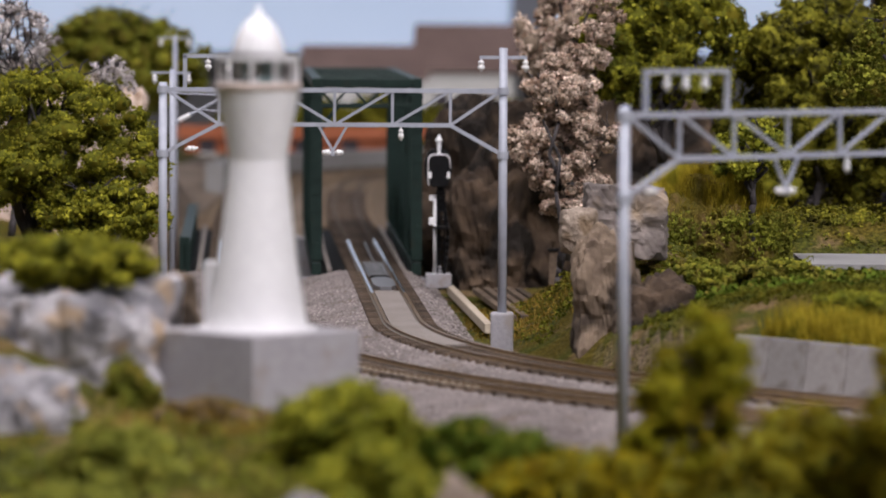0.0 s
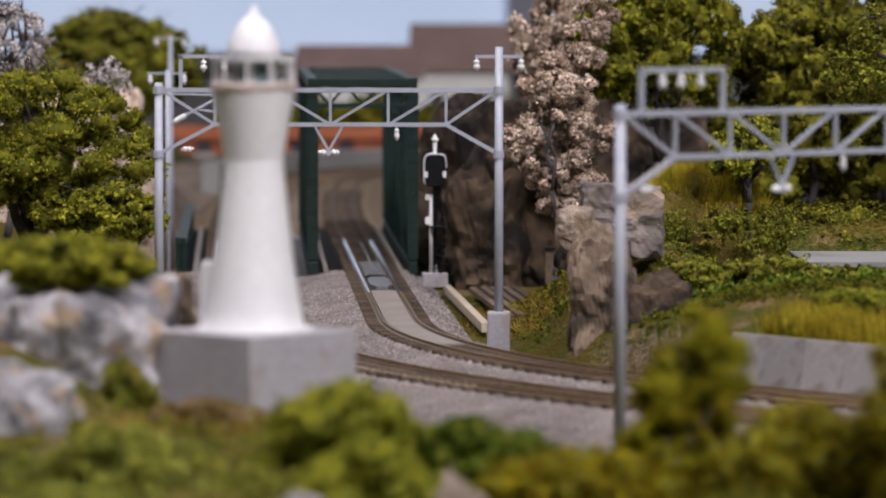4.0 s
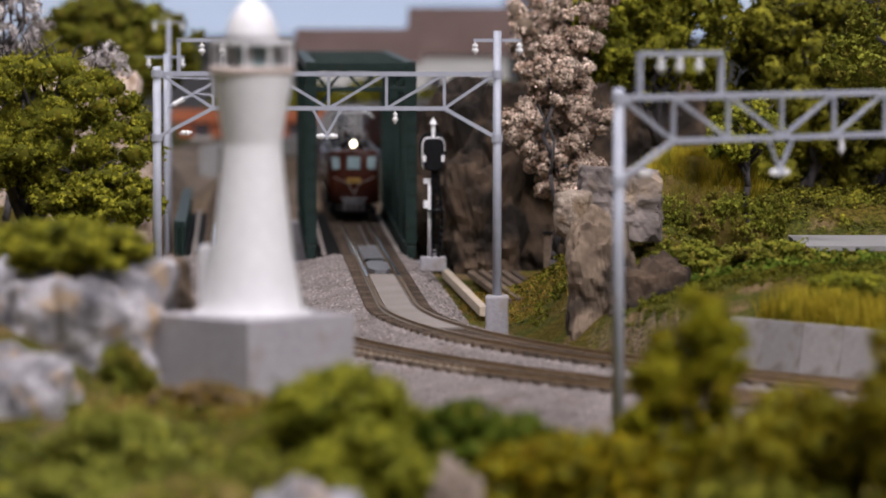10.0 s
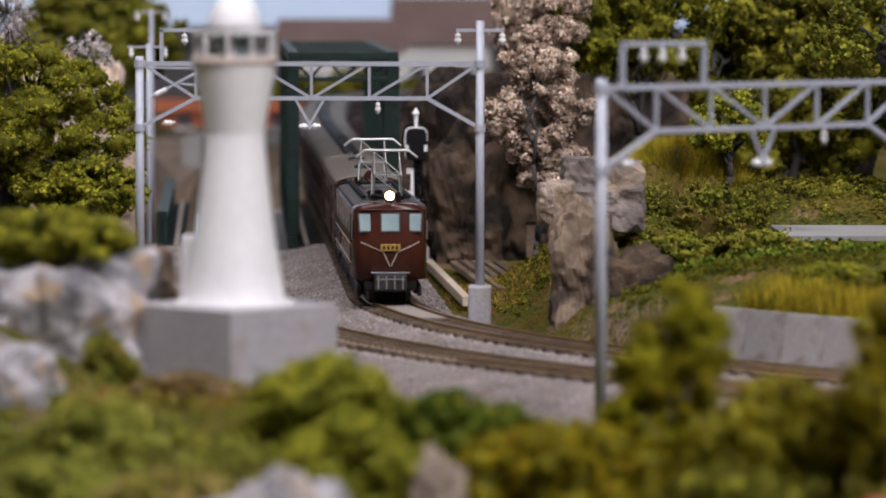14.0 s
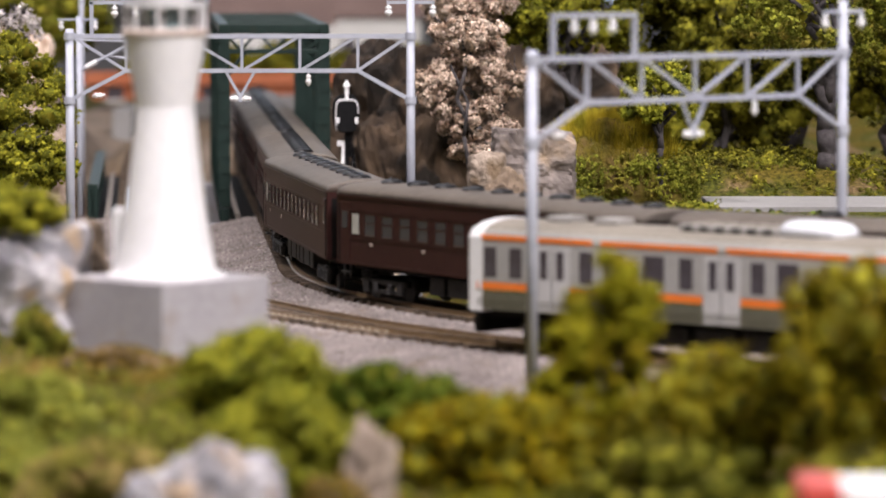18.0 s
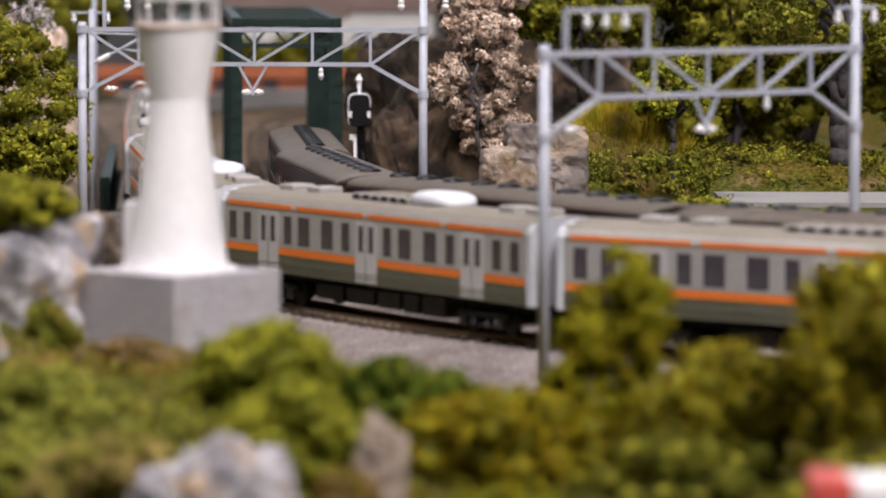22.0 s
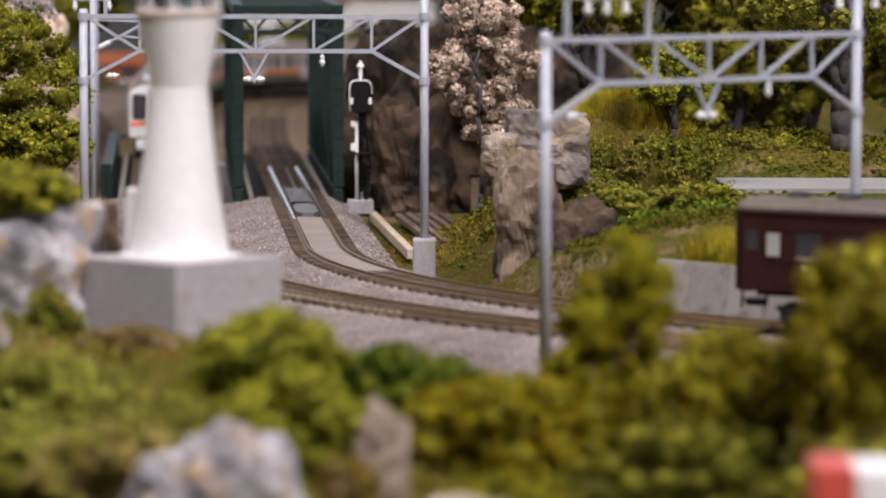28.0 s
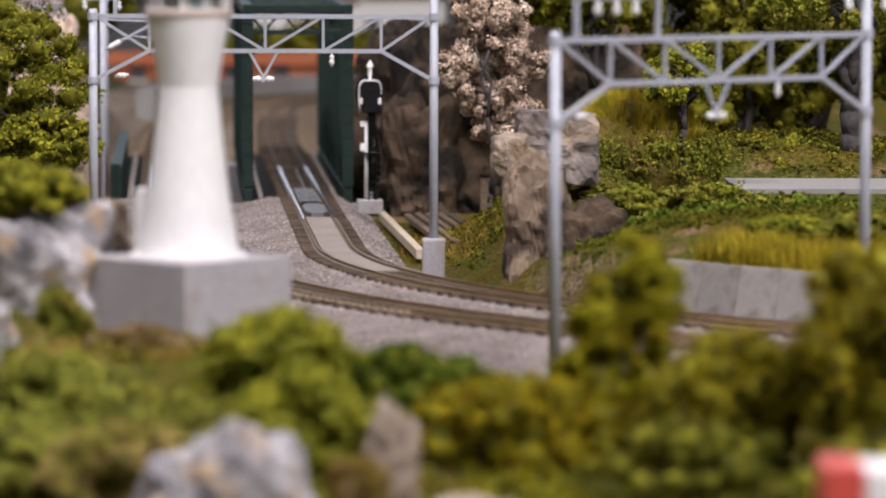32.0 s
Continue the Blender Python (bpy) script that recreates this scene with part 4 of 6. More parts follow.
def tuft_mesh(name, places, tall, seed, material):
    """Grass fibres: thin upright slivers as one mesh."""
    rng = np.random.RandomState(seed)
    p = np.asarray(places, float)
    n = len(p)
    a = rng.uniform(0, 6.28, n)
    side = np.stack([np.cos(a), np.sin(a), np.zeros(n)], 1) * rng.uniform(0.14, 0.3, n)[:, None]
    tip = np.stack([rng.normal(0, 0.5 + 0.16 * tall, n), rng.normal(0, 0.5 + 0.16 * tall, n), tall * rng.uniform(0.5, 1.3, n)], 1)
    verts = np.stack([p - side, p + side, p + tip], 1).reshape(-1, 3) * U
    faces = np.arange(3 * n).reshape(-1, 3)
    data = bpy.data.meshes.new(name)
    data.from_pydata(verts.tolist(), [], faces.tolist())
    data.materials.append(M[material])
    return data


def grass_patch(cx, cy, rx, ry, n, tall, seed, material, words):
    rng = np.random.RandomState(seed)
    x, y = rng.normal(cx, rx * 0.5, n), rng.normal(cy, ry * 0.5, n)
    gap = track_gap(x, y)[0]
    keep = gap > 20
    x, y = x[keep], y[keep]
    z = ground_height(x, y) - 0.3
    return tagged(new("grass", tuft_mesh("grass", np.stack([x, y, z], 1), tall, seed, material)), words, "grass", kind="stuff")


def turf_clumps(cx, cy, rx, ry, n, size, seed, material, words):
    """Ground foam: small leafy lumps lying on the ground."""
    rng = np.random.RandomState(seed)
    x, y = rng.uniform(cx - rx, cx + rx, n), rng.uniform(cy - ry, cy + ry, n)
    keep = ((x - cx) / rx) ** 2 + ((y - cy) / ry) ** 2 < rng.uniform(0.5, 1.0, n)
    x, y = x[keep], y[keep]
    gap = track_gap(x, y)[0]
    clear = (gap > 21) & ~((x > 67) & (y > 1010) & (y < 1064))
    x, y = x[clear], y[clear]
    z = ground_height(x, y)
    r = rng.uniform(0.6, 1.5, len(x)) * size
    lobes = np.stack([x, y, z, r, r, r * 0.7], 1)
    return tagged(new("groundcover", flakes("groundcover", lobes, int(len(x) * 13), size * 0.62, seed, material)), words, "ground cover", kind="stuff")


def put(x, y, sunk=1.0):
    return height(x, y) - sunk


# rocks round the lighthouse and in the foreground
build_rock(-86, 731, 5, 24, 23, 26, 1, "rock", "large pale grey weathered plaster rock beside the lighthouse", 0.30)
build_rock(-66.0, 751.5, 20, 5, 5, 10, 2, "brown_rock", "small brownish plaster rock behind the big one", 0.22, 0.3)
build_rock(-89, 672, -3, 16, 14, 23, 8, "rock", "pale grey rock in mossy turf", 0.3)
build_rock(-33.5, 568.1, -8, 12.5, 10, 16, 3, "rock", "pale grey craggy rock among foliage", 0.36)
build_rock(-22.5, 562.5, -12, 6, 7, 9, 4, "rock", "low pale rock beside the craggy one", 0.3)
build_rock(-9.5, 576, -5, 4.0, 6, 16.5, 5, "tan_rock", "slender pale brown rock among bushes", 0.42, 0.2)
build_rock(4.0, 540, -6.5, 7.5, 7, 9.5, 6, "tan_rock", "low pale brown rock among bushes", 0.3)
build_rock(-72, 528.8, -14, 8, 8, 8, 7, "rock", "dark low rock among plants", 0.3)
# rocks and cliff beside the right-hand side of the tracks
build_rock(24, 1003.5, 27, 10.5, 9, 9.5, 11, "slate_rock", "square-cut grey plaster rock on the slope", 0.2, 0.9)
build_rock(12.0, 990, 25, 5, 6, 6, 12, "tan_rock", "small tan rock beside the square-cut one", 0.16, 0.5)
build_rock(18.5, 969.8, 7, 8, 11, 20, 13, "brown_rock", "tall brown cliff rock beside the inner track", 0.26, 0.35)
build_rock(31, 954, 1, 10, 10, 16, 14, "shaded_rock", "dark brown cliff rock below the slope, shade put into its colour", 0.26, 0.35)
build_rock(-2, 1293.8, 14, 20, 30, 32, 15, "shaded_rock", "brown cliff beside the truss bridge", 0.36)
# two rocks added to fill the shadowed gap by the bridge with dark colour
build_rock(-20, 1392, 6, 19, 44, 40, 19, "shaded_rock", "dark brown cliff foot added beside the truss bridge, shade put into its colour", 0.36)
build_rock(-13, 1272, 0, 12, 18, 26, 20, "shaded_rock", "dark brown rock added behind the signal, shade put into its colour", 0.36)
build_rock(34, 1350, 22, 30, 40, 40, 16, "shaded_rock", "high brown cliff behind the blossom tree", 0.36)
build_rock(32, 1451.2, 14, 34, 40, 46, 17, "shaded_rock", "brown cliff beyond the bridge", 0.36)
build_rock(-158, 1395, 6, 28, 30, 44, 18, "blossom", "pale tan bank behind the overhead mast", 0.36)

# trees and bushes
build_tree(-137, 1125, 2, 10, 33, 26, 28.5, 34000, 21, "leaf_pine", "broad green foam tree above the mossy bank", 30, 1.0)
build_tree(-116, 1108.1, 2, 8, 17, 15, 12, 5000, 22, "leaf_pine", "low green foam tree under the broad one", 12, 1.6)
build_tree(-156, 1220.6, 14, 36, 13, 12, 17, 2600, 23, "blossom_white", "pale blossom shrub behind the green tree", 16, 1.4, gaps=True)
build_tree(-125, 1215, 12, 37, 7, 6, 8, 700, 24, "blossom_white", "sparse twiggy pale blossom shrub", 5, 1.2, gaps=True)
CLOUDS = ((-9, 34, 7), (0, 38, 10), (8, 36, 9), (3, 24, 8), (9, 21, 6), (-4, 46, 8), (6, 48, 9), (4, 58, 8), (9, 62, 7), (11, 70, 6), (-1, 54, 5), (-5, 27, 6), (4, 14, 7), (11, 12, 7), (-2, 18, 6))
build_tree(8.5, 1130.6, -5, 13, 15, 12, 28, 26000, 25, "blossom", "pinkish-tan dried blossom tree in front of the cliff", 4, 1.2, shape=spray_lobes(CLOUDS, 25))
build_tree(12, 1248.8, 6, 36, 16, 14, 26, 8000, 26, "blossom", "tall pale blossom tree behind the nearer one", 16, 1.5)
build_tree(40, 1220.6, 16, 22, 24, 20, 32, 13000, 27, "leaf_pine", "tall olive green tree behind the blossom tree", 20, 1.8)
build_tree(84, 1226.2, put(84, 1226.2), 3, 32, 22, 46, 14000, 28, "leaf_dark", "dark green tree on the hill", 22, 2.0)
build_tree(138, 1209.4, put(138, 1209.4), 3, 40, 24, 46, 14000, 29, "leaf_dark", "dark green tree on the hill", 22, 2.0)
build_tree(200, 1226.2, put(200, 1226.2), 3, 40, 24, 48, 9000, 38, "leaf_dark", "dark green tree on the hill", 22, 2.0)
build_tree(112, 1290, put(112, 1290), 10, 40, 24, 46, 9000, 39, "leaf_dark", "dark green tree on the hill", 22, 2.2)
build_tree(104, 1085.6, put(104, 1085.6), 20, 24, 16, 22, 6500, 30, "leaf_mid", "leafy tree with bare forked dark trunk", 12, 1.7, gaps=True, girth=1.9)
build_tree(57, 1040.6, 20, 13, 11, 9, 10, 4600, 31, "leaf_bright", "small crooked tree with dark trunk on the slope", 7, 1.5, gaps=True)
build_tree(-172, 1687.5, 0, 26, 38, 30, 29, 9000, 32, "leaf_mid", "green tree far behind the tracks", 18, 3.0)
build_bush(60, 990, put(60, 990), 14, 10, 5, 3200, 35, "leaf_mid", "low green ground cover on the slope", 10, 1.3)
build_bush(40, 981, put(40, 981), 9, 8, 5, 2200, 36, "leaf_mid", "low green ground cover on the slope", 8, 1.3)
build_bush(-81, 726, 27, 14, 14, 6.0, 7000, 37, "leaf_pine", "mossy green mound on top of the rock", 10, 1.3, stem=False)
build_bush(-23, 606, -13, 13, 10, 15, 8500, 52, "leaf_bright", "green bush below the bright one", 14, 1.15)
build_bush(-28, 636.8, -6, 15, 12, 14.5, 11000, 41, "leaf_bright", "rounded bright green bush below the lighthouse", 14, 1.12)
build_bush(-10.0, 640, 1.5, 9, 6, 7, 4200, 42, "leaf_green", "small dark green bush", 8, 1.12)
build_bush(0, 634, 0, 7, 5, 7, 2800, 43, "leaf_green", "small dark green bush", 8, 1.12)
build_bush(8, 607.5, -7, 16, 12, 11, 7000, 44, "leaf_olive", "rounded olive and ochre bush", 13, 1.2)
ragged = random.Random(45)
spray = []
for lx, lz, lr in ((0.5, 27, 4.6), (-7.5, 17, 5.2), (-8.3, 9.5, 4.8), (-3.5, 21, 5.4), (4.0, 21.5, 4.4), (5.0, 17, 3.4), (-4.5, 13.5, 4.4), (0.5, 20, 5.0), (-3.5, 8, 4.4), (-6.5, 5, 4.2), (-1.5, 14.5, 3.6), (2.6, 9, 3.4), (3.6, 12.5, 3.0), (0.5, 4, 4.0)):
    for k in range(13):
        q = lr * ragged.uniform(0.26, 0.48)
        spray.append((lx + ragged.uniform(-0.7, 0.7) * lr, ragged.uniform(-0.8, 0.8) * lr, lz + ragged.uniform(-0.7, 0.7) * lr, q, q, q * 0.85))
ragged.shuffle(spray)
build_tree(26.6, 624.4, -9.5, 20, 10, 8, 13.5, 12000, 45, "leaf_lime", "small olive tree with ragged crown and grey stem", 12, 1.12, shape=[(a, b, c - 8, d, e, f) for a, b, c, d, e, f in spray], bark="pale_bark")
build_bush(34, 585, -15, 17, 12, 13, 7000, 46, "leaf_deep", "broad dark green bush", 13, 1.28)
build_bush(42, 622, -7, 13, 8, 14.0, 6000, 47, "leaf_gold", "rounded olive bush beside the outer track", 10, 1.2)
build_bush(62, 607.5, -6, 14, 12, 22, 9500, 48, "leaf_gold", "tall olive bush beside the outer track", 14, 1.28)
build_bush(-64, 640, -4, 12, 10, 9, 6500, 49, "leaf_fresh", "loose green plants below the plinth", 12, 1.28)
build_bush(-68, 690, 1, 5, 8, 9.5, 3600, 50, "leaf_mid", "green plants between rock and plinth", 9, 1.2)
build_bush(-68, 600, -10, 13, 12, 10, 6000, 51, "leaf_fresh", "loose fresh green plants on mossy turf", 14, 1.2)
build_bush(-53, 672, 0, 12.5, 7, 8.0, 9000, 53, "brown_moss", "olive-brown moss mound against the plinth", 20, 0.7, stem=False)
build_bush(-48, 590, -9, 13, 10, 9, 9000, 54, "dry_grass", "straw-coloured dry plants among green ones", 10, 1.04, stem=False)
build_bush(-14.5, 566, -12, 5, 6, 10, 4200, 55, "brown_moss", "ochre moss mound round the slender rock", 9, 0.96, stem=False)
build_bush(14, 556, -20, 14, 9, 10, 4200, 56, "leaf_deep", "dark green low bush in front of the olive ones", 10, 1.2)
build_bush(36, 545, -21, 15, 9, 11, 4600, 57, "leaf_deep", "dark green low bush in front of the olive ones", 10, 1.2)
build_bush(7, 578, -14, 10, 8, 9, 3000, 59, "leaf_lime", "light olive bush below the ochre one", 10, 1.2)
build_bush(60, 572, -15, 12, 8, 13, 3600, 58, "leaf_dark", "dark green bush under the tall olive one", 9, 1.2)
build_bush(33, 616, -9, 8, 6, 13, 3600, 97, "leaf_gold", "dark olive growth beside the small tree", 9, 1.15)
build_bush(21, 627, -6, 8, 6, 12, 4200, 98, "leaf_lime", "olive growth round the foot of the small tree", 10, 1.12)
turf_clumps(-45, 630, 60, 67.5, 700, 2.5, 61, "leaf_mid", "loose green foliage clumps over the turf")
turf_clumps(-40, 675, 50, 33.8, 420, 1.8, 62, "dry_grass", "dry ochre clumps round the plinth")
turf_clumps(40, 630, 70, 67.5, 900, 2.5, 63, "leaf_deep", "dark green foliage clumps over the turf")
turf_clumps(75, 1040.6, 80, 78.8, 1300, 1.6, 78, "leaf_deep", "dark green ground cover on the slope")
turf_clumps(75, 1040.6, 80, 78.8, 1300, 1.6, 64, "leaf_mid", "green ground cover on the slope")
turf_clumps(58, 985, 36, 34, 420, 3.0, 82, "leaf_mid", "leafy green clumps on the slope")
turf_clumps(62, 980, 40, 40, 360, 3.0, 83, "leaf_green", "leafy deep green clumps on the slope")
turf_clumps(100, 1113.8, 110, 45, 2200, 2.4, 67, "leaf_dark", "dark low foliage under the trees")
grass_patch(-30, 800, 12, 30, 60, 1.6, 69, "yellow_grass", "tiny yellow tufts in the ballast")
turf_clumps(-50, 668, 26, 16, 420, 1.7, 71, "brown_moss", "reddish-brown moss under the plinth")
turf_clumps(-13, 605, 9, 26, 260, 1.8, 72, "brown_moss", "ochre moss between the bushes")
turf_clumps(-62, 612, 24, 36, 420, 2.2, 73, "leaf_fresh", "fresh green leafy clumps on the turf")
turf_clumps(-48, 585, 18, 20, 240, 1.9, 74, "dry_grass", "dry straw-coloured clumps on the turf")
turf_clumps(-110, 1102.5, 40, 101.2, 900, 2.2, 68, "leaf_pine", "olive moss on the bank")
grass_patch(0, 1108.1, 26, 67.5, 2500, 1.8, 65, "brown_moss", "olive and ochre grass beside the signal")
turf_clumps(4, 1120, 16, 80, 800, 1.2, 75, "leaf_deep", "dark olive and brown moss beside the signal")
turf_clumps(-2, 1120, 14, 80, 700, 1.2, 76, "brown_moss", "rust-brown moss beside the signal")
turf_clumps(62, 940, 44, 24, 1300, 1.6, 77, "leaf_deep", "dark green moss over the yellow strip")


def wall_top_grass(s0, s1, near, deep, n, tall, seed, material, words):
    """Long upright grass fibres in a strip along the inner track."""
    rng = np.random.RandomState(seed)
    spots = [from_track(INNER, rng.uniform(s0, s1), near + deep * rng.uniform(0, 1)) for _ in range(n)]
    x, y = np.array(spots).T
    return tagged(new("grass", tuft_mesh("grass", np.stack([x, y, ground_height(x, y) - 0.4], 1), tall, seed, material)), words, "grass", kind="stuff")


wall_top_grass(404, 640, 19.0, 11, 15000, 6.5, 66, "straw_fibre", "long yellow-ochre grass along the top of the retaining wall")
wall_top_grass(404, 640, 21, 16, 5000, 5.0, 79, "yellow_grass", "olive grass behind the long yellow strip")
for k in range(10):
    x, y = from_track(INNER, 415 + 24 * k, 38 + 4 * (k % 2))
    build_bush(x, y, put(x, y), 11, 8, 5.0 + 0.9 * (k % 3), 3600, 120 + k, "leaf_mid" if k % 3 else "leaf_bright", "leafy green bush between grass strip and road", 10, 1.15)
for k in range(4):
    build_bush(70 + 13 * k, 1006, put(70 + 13 * k, 1006, 1.5), 8, 5, 2.2, 1600, 140 + k, "leaf_mid" if k % 2 else "leaf_green", "low green growth along the road edge", 9, 1.0)


def grass_mound(x, y, z, rx, ry, rz, n, tall, seed, words):
    """A rounded earth mound whose top bears upright fibres and whose foot is mossy."""
    mo = thing("grass_mound", at(x, y, z), words, "mound")
    bm = bmesh.new()
    bmesh.ops.create_icosphere(bm, subdivisions=5, radius=1)
    for v in bm.verts:
        k = 1 + 0.14 * noise.noise(v.co * 2.1 + Vector((seed, 0, 0))) + 0.05 * noise.noise(v.co * 7)
        v.co = Vector((v.co.x * rx * k, v.co.y * ry * k, v.co.z * rz * k))
    part("earth", bm, "moss_earth", mo, "mossy olive earth", True)
    rng = np.random.RandomState(seed)
    a, u = rng.uniform(0, 6.28, n), rng.uniform(0, 0.86, n) ** 0.6
    px, py = rx * u * np.cos(a), ry * u * np.sin(a)
    pz = rz * np.sqrt(np.maximum(0, 1 - u * u)) - 0.8
    share("grass", tuft_mesh("grass", np.stack([px, py, pz], 1), tall, seed, "straw_fibre"), mo)
    ring = [(rx * 0.95 * math.cos(b), ry * 0.95 * math.sin(b), rz * rng.uniform(0.0, 0.45), 4.5, 4.0, 3.4) for b in rng.uniform(2.9, 6.5, 80)]
    share("moss", flakes("moss", ring, 12000, 1.1, seed, "leaf_mid"), mo)
    return mo


grass_mound(44, 1050, 17, 21, 13, 19, 9000, 4.4, 81, "earth mound topped with upright yellow grass fibres")

# ---- retaining wall, road, planks ----
wall = thing("retaining_wall", at(0, 0, 0), "grey concrete slab retaining wall beside the inner track", "retaining wall")
for i in range(16):
    s = 404 + i * 12.4
    x, y = from_track(INNER, s, 16.5)
    part("slab", box(0, 0, 2.0, 11.7, 2.0, 14.5, 0.3), "wall_slab", wall).matrix_basis = at(x, y, 0, -10, 0, math.degrees(aim(INNER, s)))
def drape(x0, x1, y0, y1, lean, lift):
    """A sheet laid over the ground, thick enough to hide in it."""
    bm = bmesh.new()
    nx, ny = int((x1 - x0) / 5) + 1, int((y1 - y0) / 5) + 1
    gx, gy = np.meshgrid(np.linspace(x0, x1, nx), np.linspace(y0, y1, ny))
    gy = gy + (gx - x0) * lean
    gz = ground_height(gx.ravel(), gy.ravel()).reshape(gx.shape)
    gz = gz + lift
    top = [[bm.verts.new((gx[j, i], gy[j, i], gz[j, i])) for i in range(nx)] for j in range(ny)]
    low = [[bm.verts.new((gx[j, i], gy[j, i], gz[j, i] - 8)) for i in range(nx)] for j in range(ny)]
    for j in range(ny - 1):
        for i in range(nx - 1):
            bm.faces.new((top[j][i], top[j][i + 1], top[j + 1][i + 1], top[j + 1][i]))
    for i in range(nx - 1):
        bm.faces.new((top[0][i], low[0][i], low[0][i + 1], top[0][i + 1]))
        bm.faces.new((top[-1][i], top[-1][i + 1], low[-1][i + 1], low[-1][i]))
    for j in range(ny - 1):
        bm.faces.new((top[j][0], top[j + 1][0], low[j + 1][0], low[j][0]))
    return bm


road = part("road", drape(69, 330, 1016, 1062, 0.0, 1.2), "road")
tagged(road, "pale grey model road across the slope", "road", kind="structure")
earth = part("earth_bank", drape(-190, 60, 1506, 2400, 0.0, 0.6), "tan_soil")
tagged(earth, "bare tan earth round the far tracks", "earth", kind="structure")
parapet = part("parapet", sweep(OUTER, -1500, -640, 20, [(-26, -7), (-26, 7.5), (-17, 7.5), (-17, -7)]), "road")
tagged(parapet, "pale grey concrete parapet along the far curve", "parapet", kind="structure")
for k in range(5):
    build_bush(-150 + k * 34, 2275 + 12 * (k % 2), -6, 22, 16, 17 + 2 * (k % 3), 2600, 90 + k, "leaf_dark", "dark green hedge bush behind the far parapet", 8, 3.0)

planks = thing("plank_stack", at(-3.0, 1150, put(-3.0, 1150, 0.6), 0, 0, -84), "weathered dark planks laid flat on the grass", "planks")
for i in range(5):
    part("plank", box(0, -7 + i * 3.2, 1.6 + 0.2 * (i % 2), 112, 2.0, 1.6, 0.15), "plank", planks)
curb = part("timber_edge", box(0, 0, 0, 150, 2.2, 2.6, 0.2), "pale_timber")
curb.matrix_basis = at(-17.0, 1140, -4.8, 0, 0, -85)
tagged(curb, "pale concrete edging beam beside the inner track", "edging beam")
hut = thing("timber_post", at(7, 1181, -8), "dark squared timber post by the cliff", "post")
part("shaft", box(0, 0, 8, 2.4, 2.4, 18, 0.2), "plank", hut)
part("cap", box(0, 0, 17.2, 3.2, 3.2, 0.8, 0.2), "dull_black", hut)
box_sign = thing("trackside_box", at(50, 484, -12), "small red and white box beside olive bushes", "box")
part("red_side", box(-4.4, 0, 13, 4.9, 12, 30, 0.3), "red_paint", box_sign, "red painted side")
part("white_side", box(6.0, 0, 12.8, 15.8, 12, 29.6, 0.3), "white_paint", box_sign, "white painted side")
grille = thing("track_grille", at(*from_track(INNER, 12, 0), 0, 0, 0, math.degrees(aim(INNER, 12))), "grey slatted grille between the rails", "track plate")
part("frame", box(0, 0, -0.95, 64, 6.2, 0.5, 0.1), "dull_black", grille)
for i in range(6):
    part("slat", box(-27 + i * 10.8, 0, -0.05, 3.0, 5.4, 0.4, 0.1), "slat_grey", grille, "grey cross slat")
for sy in (-2.95, 2.95):
    part("side_bar", box(0, sy, -0.3, 64, 0.4, 0.6, 0.1), "slat_grey", grille)
octagon = [(-21, -1.6), (-13, -3.2), (13, -3.2), (21, -1.6), (21, 1.6), (13, 3.2), (-13, 3.2), (-21, 1.6)]
plate = part("track_plate", loft([[(px, py, zz) for px, py in octagon] for zz in (-1.4, 0.3)]), "slat_grey")
plate.matrix_basis = at(*from_track(INNER, 78, 0), 0, 0, 0, math.degrees(aim(INNER, 78)))
tagged(plate, "grey plate between the rails", "track plate")
strip = part("track_infill", sweep(INNER, 104, 290, 6, [(-3.7, -2.0), (-3.5, -0.5), (3.5, -0.5), (3.7, -2.0)]), "pale_strip")
tagged(strip, "pale smooth infill between the rails", "track infill")

# ---- far houses ----


def build_house(x, y, w, d, wall_h, roof_h, turn, wall_m, roof_m, words):
    ho = thing("house", at(x, y, 0, 0, 0, turn), words, "house", "far houses")
    part("wall", box(0, 0, wall_h / 2, w, d, wall_h, 0.3), wall_m, ho)
    bm = loft([[(-w / 2 - 4, -d / 2 - 4, wall_h), (-w / 2 - 4, d / 2 + 4, wall_h), (-w / 2 - 4, 0, wall_h + roof_h)],
               [(w / 2 + 4, -d / 2 - 4, wall_h), (w / 2 + 4, d / 2 + 4, wall_h), (w / 2 + 4, 0, wall_h + roof_h)]])
    part("roof", bm, roof_m, ho)
    n = max(2, int(w / 26))
    for i in range(n):
        q = -w / 2 + (i + 0.5) * w / n
        win = part("window", box(q, -d / 2 - 0.3, wall_h * 0.55, 9, 1.0, 9, 0.1), "dark_glass", ho)
        part("sill", box(q, -d / 2 - 0.8, wall_h * 0.55 - 5, 11, 2.0, 1.0), "plaster", win)
    return ho


build_house(-98, 2400, 66, 70, 38, 20, 3, "plaster", "roof_tile", "white model house with reddish-brown roof behind the tracks")
build_house(-40, 2600, 60, 50, 40, 30, -2, "plaster", "roof_tile", "tall model building with brown roof far behind")
build_house(-125, 2240, 130, 18, 8, 7, 2, "rust_wall", "rust_wall", "long low rust-red model shed behind the far parapet")

# ---- rolling stock: x runs along the track, y = -9 is the side towards the camera ----
RING = 7


